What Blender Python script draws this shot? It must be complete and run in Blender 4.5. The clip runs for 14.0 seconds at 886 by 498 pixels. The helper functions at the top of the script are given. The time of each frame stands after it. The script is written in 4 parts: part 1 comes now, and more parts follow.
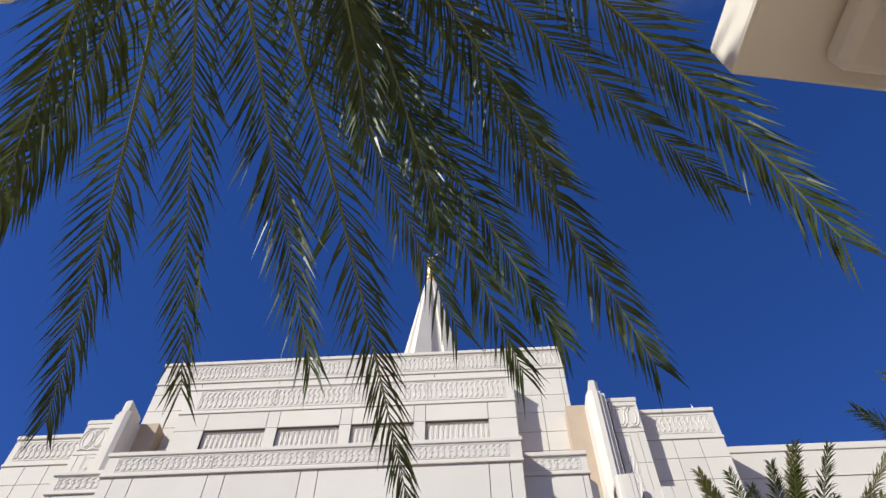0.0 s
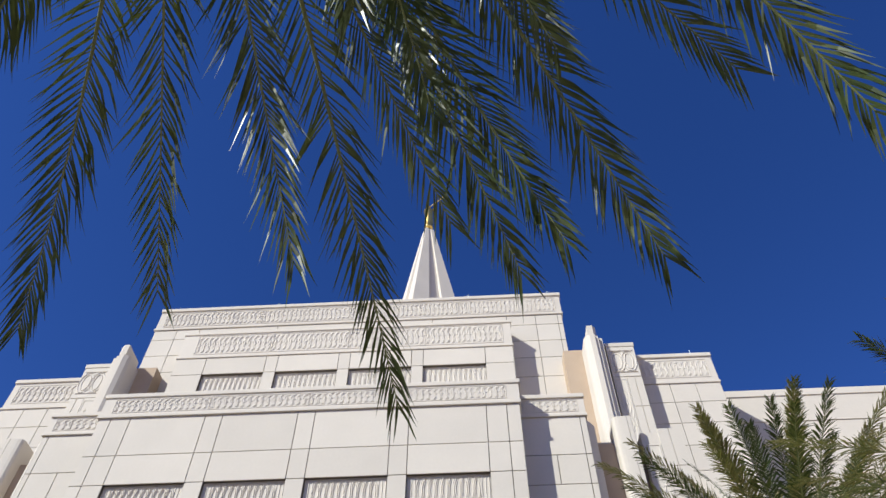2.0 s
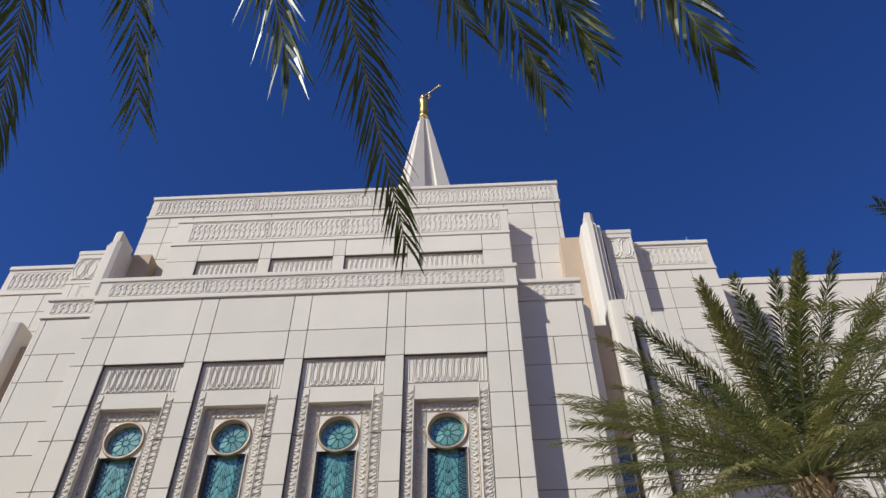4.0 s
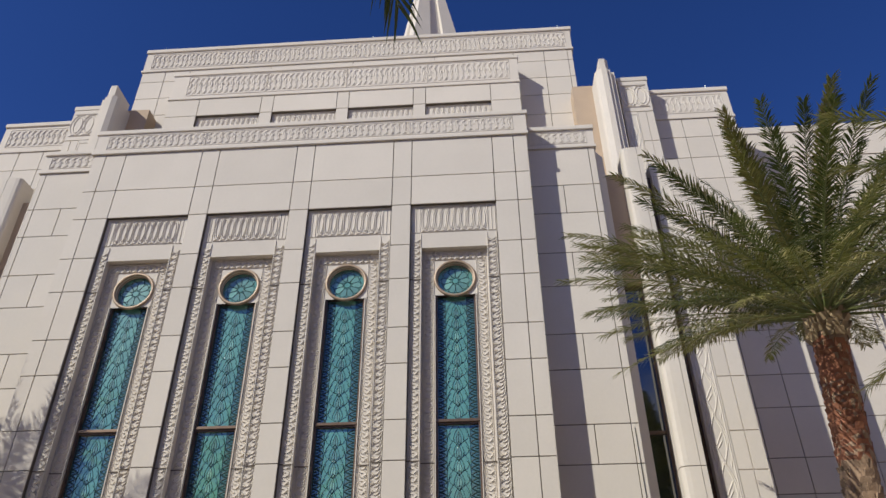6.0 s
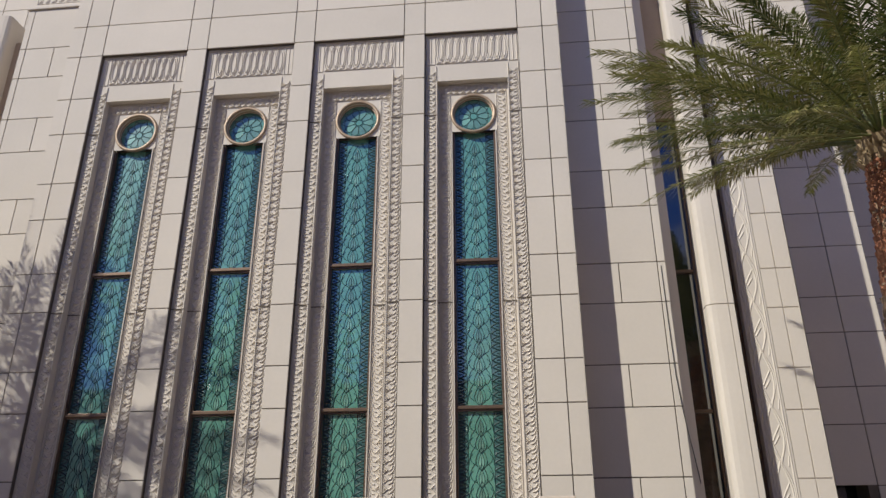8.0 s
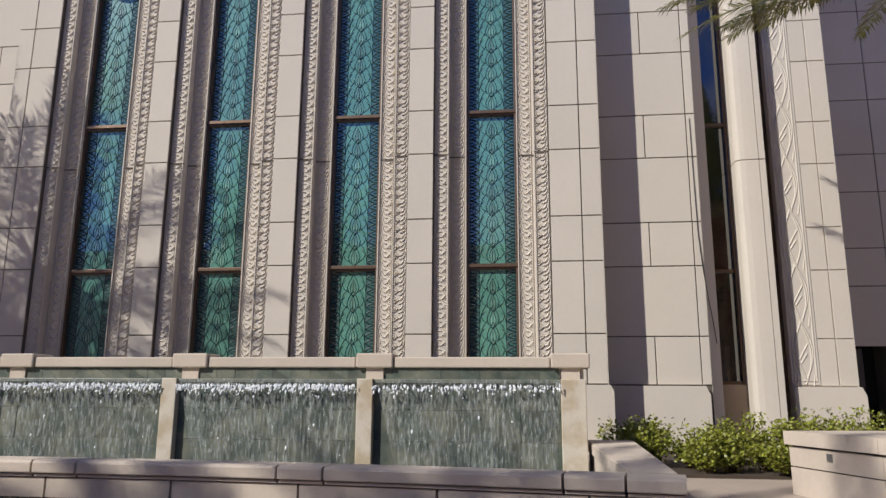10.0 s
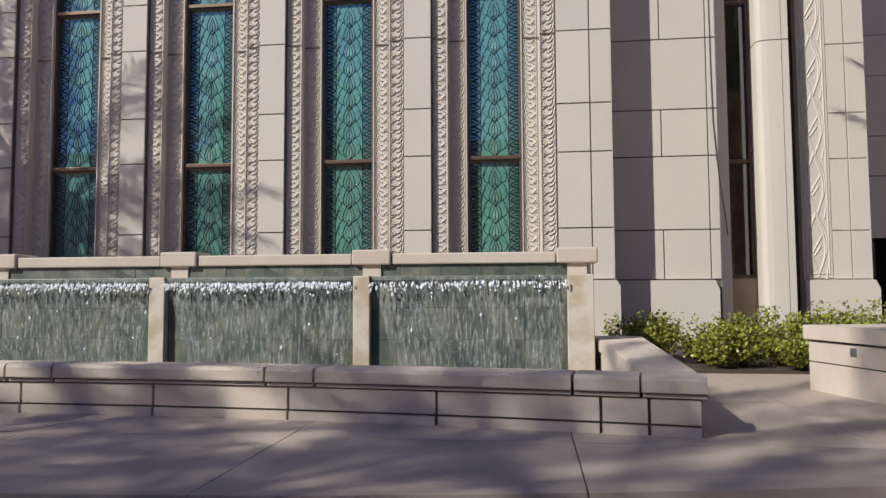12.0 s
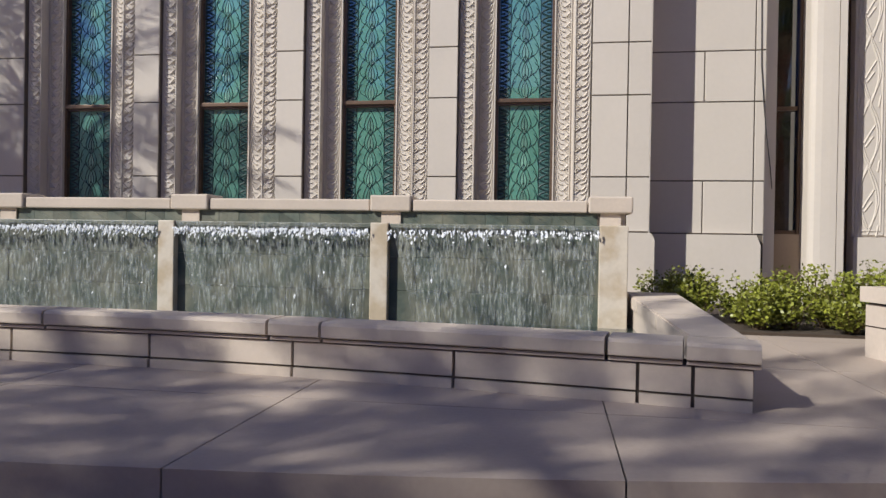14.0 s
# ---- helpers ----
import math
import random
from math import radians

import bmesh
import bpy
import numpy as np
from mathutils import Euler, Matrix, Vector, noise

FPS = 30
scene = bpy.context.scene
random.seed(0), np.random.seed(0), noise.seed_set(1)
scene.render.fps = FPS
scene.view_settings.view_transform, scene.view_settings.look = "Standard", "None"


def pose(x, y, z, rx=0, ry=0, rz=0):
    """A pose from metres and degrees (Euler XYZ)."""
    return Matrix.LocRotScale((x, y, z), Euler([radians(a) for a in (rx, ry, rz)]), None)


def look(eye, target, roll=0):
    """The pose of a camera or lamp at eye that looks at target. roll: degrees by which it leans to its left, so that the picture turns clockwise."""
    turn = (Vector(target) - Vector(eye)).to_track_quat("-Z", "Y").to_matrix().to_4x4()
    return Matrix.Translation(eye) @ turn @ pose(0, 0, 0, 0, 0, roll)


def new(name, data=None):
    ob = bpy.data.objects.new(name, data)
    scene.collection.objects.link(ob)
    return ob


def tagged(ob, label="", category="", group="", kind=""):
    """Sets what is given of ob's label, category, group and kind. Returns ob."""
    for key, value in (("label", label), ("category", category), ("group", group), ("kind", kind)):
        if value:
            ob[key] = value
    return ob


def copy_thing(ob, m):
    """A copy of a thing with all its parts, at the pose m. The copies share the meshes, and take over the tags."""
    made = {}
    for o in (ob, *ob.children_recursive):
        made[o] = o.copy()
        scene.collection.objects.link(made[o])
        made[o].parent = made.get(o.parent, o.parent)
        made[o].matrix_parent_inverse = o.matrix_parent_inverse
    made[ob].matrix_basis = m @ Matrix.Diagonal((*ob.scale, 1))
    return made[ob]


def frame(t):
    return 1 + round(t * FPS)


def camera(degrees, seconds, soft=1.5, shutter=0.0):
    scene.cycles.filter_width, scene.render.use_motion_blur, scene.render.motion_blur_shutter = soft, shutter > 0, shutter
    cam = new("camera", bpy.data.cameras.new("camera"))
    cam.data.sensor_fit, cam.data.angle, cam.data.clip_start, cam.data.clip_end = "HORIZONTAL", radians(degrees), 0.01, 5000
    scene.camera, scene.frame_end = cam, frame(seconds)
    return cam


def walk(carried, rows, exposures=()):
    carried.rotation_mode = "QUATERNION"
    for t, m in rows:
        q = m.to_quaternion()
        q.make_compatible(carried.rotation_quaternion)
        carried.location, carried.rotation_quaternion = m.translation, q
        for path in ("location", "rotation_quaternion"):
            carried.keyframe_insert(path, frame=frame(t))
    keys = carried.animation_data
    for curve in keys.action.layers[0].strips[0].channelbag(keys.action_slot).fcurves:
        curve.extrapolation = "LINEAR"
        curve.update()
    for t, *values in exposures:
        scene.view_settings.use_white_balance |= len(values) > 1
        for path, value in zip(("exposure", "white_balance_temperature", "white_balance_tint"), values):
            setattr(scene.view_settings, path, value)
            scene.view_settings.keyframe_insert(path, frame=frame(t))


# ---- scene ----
cam = camera(63.18, 14.0)
PATH = [
    (0.0, 7.034, -24.444, 1.371, 145.654, 0.116, 3.390),
    (0.5, 7.039, -24.302, 1.393, 144.971, 0.274, 3.385),
    (1.0, 7.045, -24.129, 1.402, 144.199, 0.242, 3.301),
    (1.5, 7.053, -23.943, 1.430, 143.237, 0.227, 3.301),
    (2.0, 7.039, -23.765, 1.437, 142.010, 0.125, 3.222),
    (2.5, 7.006, -23.588, 1.436, 140.480, 0.078, 3.130),
    (5.0, 6.774, -22.403, 1.421, 128.820, 0.698, 2.681),
    (5.5, 6.814, -22.131, 1.398, 126.232, 0.681, 3.185),
    (6.0, 6.847, -21.842, 1.366, 123.471, 0.461, 3.738),
    (6.5, 6.868, -21.513, 1.353, 120.686, 0.253, 4.358),
    (7.0, 6.884, -21.135, 1.380, 117.895, 0.118, 4.892),
    (7.5, 6.905, -20.749, 1.387, 115.078, 0.119, 5.329),
    (8.0, 6.929, -20.373, 1.382, 112.235, 0.203, 5.675),
    (10.5, 6.912, -18.996, 1.405, 99.411, -0.316, 6.869),
    (11.0, 6.889, -18.766, 1.405, 97.398, -0.102, 6.881),
    (11.5, 6.872, -18.556, 1.401, 95.436, 0.238, 6.866),
    (12.0, 6.861, -18.357, 1.389, 93.652, 0.274, 6.987),
    (12.5, 6.852, -18.144, 1.386, 92.111, -0.033, 7.339),
    (13.0, 6.843, -17.934, 1.392, 90.865, -0.416, 7.879),
    (13.5, 6.826, -17.736, 1.401, 89.994, -0.748, 8.467),
    (14.0, 6.808, -17.534, 1.393, 89.623, -0.960, 9.012),
]
walk(cam, [(t, pose(*p)) for t, *p in PATH],
     [(0.0, 0.6, 6200, 4), (2.5, 0.52, 6200, 4), (5.0, 0.18, 6370, 6), (8.0, 0.12, 6520, 8), (11.0, 0.15, 6450, 10), (14.0, 0.28, 6350, 10)])

# ---- sky, sun ----
world = bpy.data.worlds.new("sky")
scene.world = world
world.use_nodes = True
wt = world.node_tree
sky = wt.nodes.new("ShaderNodeTexSky")
sky.sky_type = 'NISHITA'
sky.sun_disc = False
sky.sun_elevation, sky.sun_rotation = radians(36.5), radians(229)
sky.altitude, sky.air_density, sky.dust_density, sky.ozone_density = 800, 0.8, 0.1, 4.0
hsv = wt.nodes.new("ShaderNodeHueSaturation")
hsv.inputs["Saturation"].default_value = 1.2
wt.links.new(sky.outputs[0], hsv.inputs["Color"])
tint = wt.nodes.new("ShaderNodeVectorMath")
tint.operation = 'MULTIPLY'
tint.inputs[1].default_value = (1.0, 0.77, 1.14)
wt.links.new(hsv.outputs[0], tint.inputs[0])
# scattered white cloud overhead and to the south; the north is clear
way = wt.nodes.new("ShaderNodeTexCoord")
puff = wt.nodes.new("ShaderNodeTexNoise")
puff.inputs["Scale"].default_value, puff.inputs["Detail"].default_value, puff.inputs["Roughness"].default_value = 3.2, 8, 0.6
wt.links.new(way.outputs["Generated"], puff.inputs["Vector"])
axes = wt.nodes.new("ShaderNodeSeparateXYZ")
wt.links.new(way.outputs["Generated"], axes.inputs[0])
south = wt.nodes.new("ShaderNodeMapRange")
south.inputs[1].default_value, south.inputs[2].default_value = 0.30, -0.05
south.inputs[3].default_value, south.inputs[4].default_value = 0.0, 1.0
wt.links.new(axes.outputs["Y"], south.inputs[0])
cover = wt.nodes.new("ShaderNodeMapRange")
cover.inputs[1].default_value, cover.inputs[2].default_value = 0.50, 0.68
wt.links.new(puff.outputs[0], cover.inputs[0])
both = wt.nodes.new("ShaderNodeMath"); both.operation = 'MULTIPLY'
wt.links.new(south.outputs[0], both.inputs[0]); wt.links.new(cover.outputs[0], both.inputs[1])
cloud = wt.nodes.new("ShaderNodeMix"); cloud.data_type = 'RGBA'
cloud.inputs["B"].default_value = (4.2, 4.1, 4.0, 1)
wt.links.new(both.outputs[0], cloud.inputs["Factor"]); wt.links.new(tint.outputs[0], cloud.inputs["A"])
wt.links.new(cloud.outputs["Result"], wt.nodes["Background"].inputs[0])
wt.nodes["Background"].inputs[1].default_value = 0.084
sun = new("sun", bpy.data.lights.new("sun", 'SUN'))
sun.data.energy, sun.data.angle, sun.data.color = 4.25, radians(0.53), (1.0, 0.95, 0.86)
sun.matrix_world = look((-53, -46, 52), (0, 0, 0))


# ---- materials ----
def mat(name, col, rough=0.8, scale=3.0, var=0.12, fine=40.0, bump=0.15, rnd=0.0, isl=0.0, metal=0.0, spec=0.5, stretch=(1, 1, 1), dark=None, bdist=0.01):
    """Base colour with variation at two scales, fine relief, and a shade of its own for each piece."""
    m = bpy.data.materials.new(name)
    m.use_nodes = True
    n, l = m.node_tree.nodes, m.node_tree.links
    b = n["Principled BSDF"]
    b.inputs["Roughness"].default_value, b.inputs["Metallic"].default_value = rough, metal
    b.inputs["Specular IOR Level"].default_value = spec
    tc, mp = n.new("ShaderNodeTexCoord"), n.new("ShaderNodeMapping")
    geo = n.new("ShaderNodeNewGeometry")
    mp.inputs["Scale"].default_value = stretch
    l.new(geo.outputs["Position"], mp.inputs[0])
    big, small = n.new("ShaderNodeTexNoise"), n.new("ShaderNodeTexNoise")
    for tex, s, d in ((big, scale, 5.0), (small, fine, 4.0)):
        tex.inputs["Scale"].default_value, tex.inputs["Detail"].default_value = s, d
        l.new(mp.outputs[0], tex.inputs["Vector"])
    add = n.new("ShaderNodeMath"); add.operation = 'ADD'
    l.new(big.outputs[0], add.inputs[0])
    half = n.new("ShaderNodeMath"); half.operation = 'MULTIPLY'; half.inputs[1].default_value = 0.5
    l.new(small.outputs[0], half.inputs[0]); l.new(half.outputs[0], add.inputs[1])
    rng = n.new("ShaderNodeMapRange")
    rng.inputs[1].default_value, rng.inputs[2].default_value = 0.35, 1.15
    rng.inputs[3].default_value, rng.inputs[4].default_value = 1 - var, 1 + var
    l.new(add.outputs[0], rng.inputs[0])
    fac = rng.outputs[0]
    for src, amt in ((n.new("ShaderNodeObjectInfo").outputs["Random"], rnd), (geo.outputs["Random Per Island"], isl)):
        if amt:
            r2 = n.new("ShaderNodeMapRange")
            r2.inputs[3].default_value, r2.inputs[4].default_value = 1 - amt, 1 + amt
            l.new(src, r2.inputs[0])
            mu = n.new("ShaderNodeMath"); mu.operation = 'MULTIPLY'
            l.new(fac, mu.inputs[0]); l.new(r2.outputs[0], mu.inputs[1])
            fac = mu.outputs[0]
    if dark:
        mix = n.new("ShaderNodeMix"); mix.data_type = 'RGBA'
        mix.inputs["A"].default_value, mix.inputs["B"].default_value = (*dark, 1), (*col, 1)
        cr = n.new("ShaderNodeMapRange"); cr.inputs[1].default_value, cr.inputs[2].default_value = 0.4, 0.6
        l.new(big.outputs[0], cr.inputs[0]); l.new(cr.outputs[0], mix.inputs["Factor"])
        colour = mix.outputs["Result"]
    else:
        rgb = n.new("ShaderNodeRGB"); rgb.outputs[0].default_value = (*col, 1)
        colour = rgb.outputs[0]
    sc = n.new("ShaderNodeVectorMath"); sc.operation = 'SCALE'
    l.new(colour, sc.inputs[0]); l.new(fac, sc.inputs["Scale"])
    l.new(sc.outputs[0], b.inputs["Base Color"])
    if bump:
        bp = n.new("ShaderNodeBump")
        bp.inputs["Strength"].default_value, bp.inputs["Distance"].default_value = bump, bdist
        l.new(small.outputs[0], bp.inputs["Height"]); l.new(bp.outputs[0], b.inputs["Normal"])
    return m


STONE = mat("cream_stone", (0.59, 0.54, 0.476), 0.85, 0.5, 0.06, 9.0, 0.12, rnd=0.035, spec=0.25)
CARVED = mat("carved_stone", (0.595, 0.548, 0.486), 0.85, 0.8, 0.06, 12.0, 0.2, spec=0.25)
JOINT = mat("joint_sealant", (0.14, 0.12, 0.10), 0.9, 2, 0.15, 20, 0.0, spec=0.1)
BLOCK = mat("basin_stone", (0.55, 0.475, 0.40), 0.8, 1.2, 0.12, 16.0, 0.25, rnd=0.05, spec=0.3)
PIERSTONE = mat("stained_pier_stone", (0.58, 0.52, 0.43), 0.6, 2.5, 0.15, 16.0, 0.25, dark=(0.50, 0.41, 0.29))
TAN = mat("tan_stone", (0.44, 0.34, 0.25), 0.85, 1.0, 0.08, 12.0, 0.15, spec=0.25)
PAVE = mat("paving_concrete", (0.42, 0.35, 0.295), 0.85, 0.7, 0.12, 22.0, 0.25, rnd=0.03, spec=0.25)
LOWER = mat("lower_paving", (0.48, 0.38, 0.28), 0.85, 0.5, 0.15, 18.0, 0.25, spec=0.25)
SLATE = mat("green_slate", (0.15, 0.155, 0.12), 0.45, 2.0, 0.35, 14.0, 0.4, rnd=0.22, dark=(0.09, 0.115, 0.095))
BRONZE = mat("bronze_frame", (0.17, 0.115, 0.08), 0.4, 6, 0.2, 60, 0.05, metal=0.6)
CAME = mat("lead_came", (0.012, 0.045, 0.045), 0.5, 6, 0.2, 60, 0.05, metal=0.2)
GOLD = mat("gold_leaf", (0.95, 0.66, 0.20), 0.28, 4, 0.06, 30, 0.02, metal=1.0)
STEEL = mat("dull_steel", (0.45, 0.46, 0.46), 0.4, 4, 0.1, 30, 0.02, metal=0.9)
CABLE = mat("black_cable", (0.02, 0.02, 0.02), 0.6, 5, 0.1, 30, 0.0)
SOIL = mat("planting_soil", (0.06, 0.043, 0.03), 0.95, 3, 0.35, 25, 0.6)
TRUNK = mat("palm_trunk", (0.235, 0.16, 0.105), 0.95, 3, 0.3, 25, 0.7, isl=0.3, bdist=0.03)
BARK_RED = mat("palm_red_bark", (0.27, 0.115, 0.065), 0.95, 3, 0.3, 25, 0.7, isl=0.3, bdist=0.03)
BOOT = mat("palm_boot", (0.30, 0.225, 0.135), 0.9, 4, 0.3, 25, 0.5, isl=0.25)
RACHIS = mat("frond_rachis", (0.13, 0.15, 0.05), 0.5, 4, 0.2, 30, 0.1)
HEDGE = mat("hedge_leaf", (0.20, 0.22, 0.026), 0.45, 2, 0.25, 20, 0.0, isl=0.45)
TWIG = mat("hedge_twig", (0.13, 0.09, 0.05), 0.9, 4, 0.2, 30, 0.2)


def leafy(name, col, tip, through_light):
    """Palm leaflets: a waxy gloss, a little light through them, some dry and yellow."""
    m = mat(name, col, 0.34, 1.5, 0.25, 12, 0.0, isl=0.4, dark=tip, spec=0.3)
    n, l = m.node_tree.nodes, m.node_tree.links
    b = n["Principled BSDF"]
    tr = n.new("ShaderNodeBsdfTranslucent"); tr.inputs[0].default_value = (0.17, 0.20, 0.04, 1)
    mx = n.new("ShaderNodeMixShader"); mx.inputs[0].default_value = through_light
    l.new(b.outputs[0], mx.inputs[1]); l.new(tr.outputs[0], mx.inputs[2])
    l.new(mx.outputs[0], n["Material Output"].inputs[0])
    return m


LEAFLET = leafy("palm_leaflet", (0.034, 0.055, 0.018), (0.058, 0.074, 0.026), 0.17)
LEAFLET_DRY = leafy("palm_leaflet_olive", (0.19, 0.18, 0.065), (0.28, 0.235, 0.11), 0.22)


def glass(name, col, rough, isl=0.0):
    m = mat(name, col, rough, 1.2, 0.3, 9.0, 0.12, isl=isl, spec=0.9)
    b = m.node_tree.nodes["Principled BSDF"]
    b.inputs["Coat Weight"].default_value, b.inputs["Coat Roughness"].default_value = 1.0, 0.02
    b.inputs["Coat IOR"].default_value = 2.1
    return m


GLASS_MID = glass("teal_glass", (0.115, 0.30, 0.235), 0.2)
GLASS_SIDE = glass("blue_green_glass", (0.06, 0.145, 0.135), 0.15)
GLASS_LEAF = glass("sea_green_glass", (0.16, 0.335, 0.265), 0.2, 0.3)
GLASS_DARK = glass("dark_window_glass", (0.012, 0.018, 0.02), 0.06)


def water_sheet():
    """Falling water: clear, with bright and dark running streaks."""
    m = bpy.data.materials.new("falling_water")
    m.use_nodes = True
    n, l = m.node_tree.nodes, m.node_tree.links
    b = n["Principled BSDF"]
    b.inputs["Base Color"].default_value = (0.52, 0.56, 0.54, 1)
    b.inputs["Roughness"].default_value = 0.12
    geo, mp = n.new("ShaderNodeNewGeometry"), n.new("ShaderNodeMapping")
    mp.inputs["Scale"].default_value = (1, 1, 0.2)
    l.new(geo.outputs["Position"], mp.inputs[0])
    t1, t2 = n.new("ShaderNodeTexNoise"), n.new("ShaderNodeTexNoise")
    t1.inputs["Scale"].default_value, t1.inputs["Detail"].default_value, t1.inputs["Roughness"].default_value = 22, 6, 0.7
    t2.inputs["Scale"].default_value, t2.inputs["Detail"].default_value = 40, 4
    l.new(mp.outputs[0], t1.inputs["Vector"]); l.new(mp.outputs[0], t2.inputs["Vector"])
    cr = n.new("ShaderNodeMapRange")
    cr.inputs[1].default_value, cr.inputs[2].default_value, cr.inputs[3].default_value, cr.inputs[4].default_value = 0.45, 0.70, 0.04, 0.78
    l.new(t1.outputs[0], cr.inputs[0])
    bp = n.new("ShaderNodeBump"); bp.inputs["Strength"].default_value, bp.inputs["Distance"].default_value = 1.0, 0.05
    l.new(t2.outputs[0], bp.inputs["Height"]); l.new(bp.outputs[0], b.inputs["Normal"])
    tr, mx = n.new("ShaderNodeBsdfTransparent"), n.new("ShaderNodeMixShader")
    l.new(cr.outputs[0], mx.inputs[0]); l.new(tr.outputs[0], mx.inputs[1]); l.new(b.outputs[0], mx.inputs[2])
    l.new(mx.outputs[0], n["Material Output"].inputs[0])
    return m


WATERFALL = water_sheet()
POOL = mat("pool_water", (0.03, 0.05, 0.045), 0.06, 3, 0.2, 9, 0.4, spec=0.8, bdist=0.03)
# near-white, so that the drops also carry the water's painted sparkle
GLINT_DROPS = mat("drop_glint_white", (0.85, 0.88, 0.9), 0.1, 4, 0.05, 30, 0.0, spec=1.0)


# ---- mesh helpers ----
def link(name, bm, material, parent=None, label="", smooth=False):
    me = bpy.data.meshes.new(name)
    bm.to_mesh(me)
    bm.free()
    for mt in (material if isinstance(material, (list, tuple)) else [material]):
        me.materials.append(mt)
    if smooth:
        me.polygons.foreach_set("use_smooth", [True] * len(me.polygons))
    ob = new(name, me)
    ob.parent = parent
    return tagged(ob, label)


def part(name, bm, material, parent, label="", smooth=False):
    return link(name, bm, material, parent, label, smooth)


def empty(name, label, category, group=""):
    return tagged(new(name), label, category, group)


def addbox(bm, x0, x1, y0, y1, z0, z1, bev=0.0):
    vs = [bm.verts.new(p) for p in ((x0, y0, z0), (x1, y0, z0), (x1, y1, z0), (x0, y1, z0), (x0, y0, z1), (x1, y0, z1), (x1, y1, z1), (x0, y1, z1))]
    fs = [bm.faces.new([vs[i] for i in f]) for f in ((3, 2, 1, 0), (4, 5, 6, 7), (0, 1, 5, 4), (1, 2, 6, 5), (2, 3, 7, 6), (3, 0, 4, 7))]
    if bev:
        es = {e for f in fs for e in f.edges}
        bmesh.ops.bevel(bm, geom=list(es), offset=bev, segments=2, affect='EDGES', profile=0.5)
    return bm


def box(*a, bev=0.0):
    return addbox(bmesh.new(), *a, bev=bev)


def prism(bm, pts, y0, y1):
    """A polygon in x, z pushed from y0 to y1."""
    a, b = [bm.verts.new((x, y0, z)) for x, z in pts], [bm.verts.new((x, y1, z)) for x, z in pts]
    bm.faces.new(a); bm.faces.new(b[::-1])
    for i in range(len(pts)):
        j = (i + 1) % len(pts)
        bm.faces.new((a[i], b[i], b[j], a[j]))
    bmesh.ops.recalc_face_normals(bm, faces=bm.faces[:])
    return bm


def column(bm, pts, z0, z1):
    """A polygon in x, y pushed from z0 to z1."""
    a, b = [bm.verts.new((x, y, z0)) for x, y in pts], [bm.verts.new((x, y, z1)) for x, y in pts]
    bm.faces.new(a); bm.faces.new(b[::-1])
    for i in range(len(pts)):
        j = (i + 1) % len(pts)
        bm.faces.new((a[i], b[i], b[j], a[j]))
    bmesh.ops.recalc_face_normals(bm, faces=bm.faces[:])
    return bm


def sweep(bm, profile, path):
    """A closed profile of (out, z) carried along a path of (x, y, nx, ny)."""
    rings = [[bm.verts.new((x + nx * o, y + ny * o, z)) for o, z in profile] for x, y, nx, ny in path]
    k = len(profile)
    for r, s in zip(rings, rings[1:]):
        for i in range(k):
            bm.faces.new((r[i], r[(i + 1) % k], s[(i + 1) % k], s[i]))
    bm.faces.new(rings[0][::-1]); bm.faces.new(rings[-1])
    bmesh.ops.recalc_face_normals(bm, faces=bm.faces[:])
    return bm


def tube(bm, pts, radii, sides=6):
    rings = []
    for i, p in enumerate(pts):
        d = (pts[min(i + 1, len(pts) - 1)] - pts[max(i - 1, 0)]).normalized()
        u = d.cross(Vector((0.31, 0.12, 0.94)) if abs(d.z) < 0.9 else Vector((1, 0, 0))).normalized()
        v = d.cross(u)
        rings.append([bm.verts.new(p + (u * math.cos(a) + v * math.sin(a)) * radii[i]) for a in (math.tau * k / sides for k in range(sides))])
    for r, s in zip(rings, rings[1:]):
        for k in range(sides):
            bm.faces.new((r[k], r[(k + 1) % sides], s[(k + 1) % sides], s[k]))
    bm.faces.new(rings[0][::-1]); bm.faces.new(rings[-1])


def ribs(bm, lines, y, w, h):
    """Raised ridges along lines of (x, z) on an upright face at y."""
    for pts in lines:
        rows = []
        for i, (x, z) in enumerate(pts):
            a, b = pts[max(i - 1, 0)], pts[min(i + 1, len(pts) - 1)]
            dx, dz = b[0] - a[0], b[1] - a[1]
            q = math.hypot(dx, dz) or 1
            nx, nz = -dz / q * w, dx / q * w
            rows.append((bm.verts.new((x - nx, y, z - nz)), bm.verts.new((x, y - h, z)), bm.verts.new((x + nx, y, z + nz))))
        for r, s in zip(rows, rows[1:]):
            bm.faces.new((r[0], s[0], s[1], r[1])); bm.faces.new((r[1], s[1], s[2], r[2]))
    return bm


def arc(cx, cz, rx, rz, a0=0, a1=360, n=14):
    return [(cx + rx * math.cos(radians(a0 + (a1 - a0) * i / n)), cz + rz * math.sin(radians(a0 + (a1 - a0) * i / n))) for i in range(n + 1)]


PANEL_MESH = {}


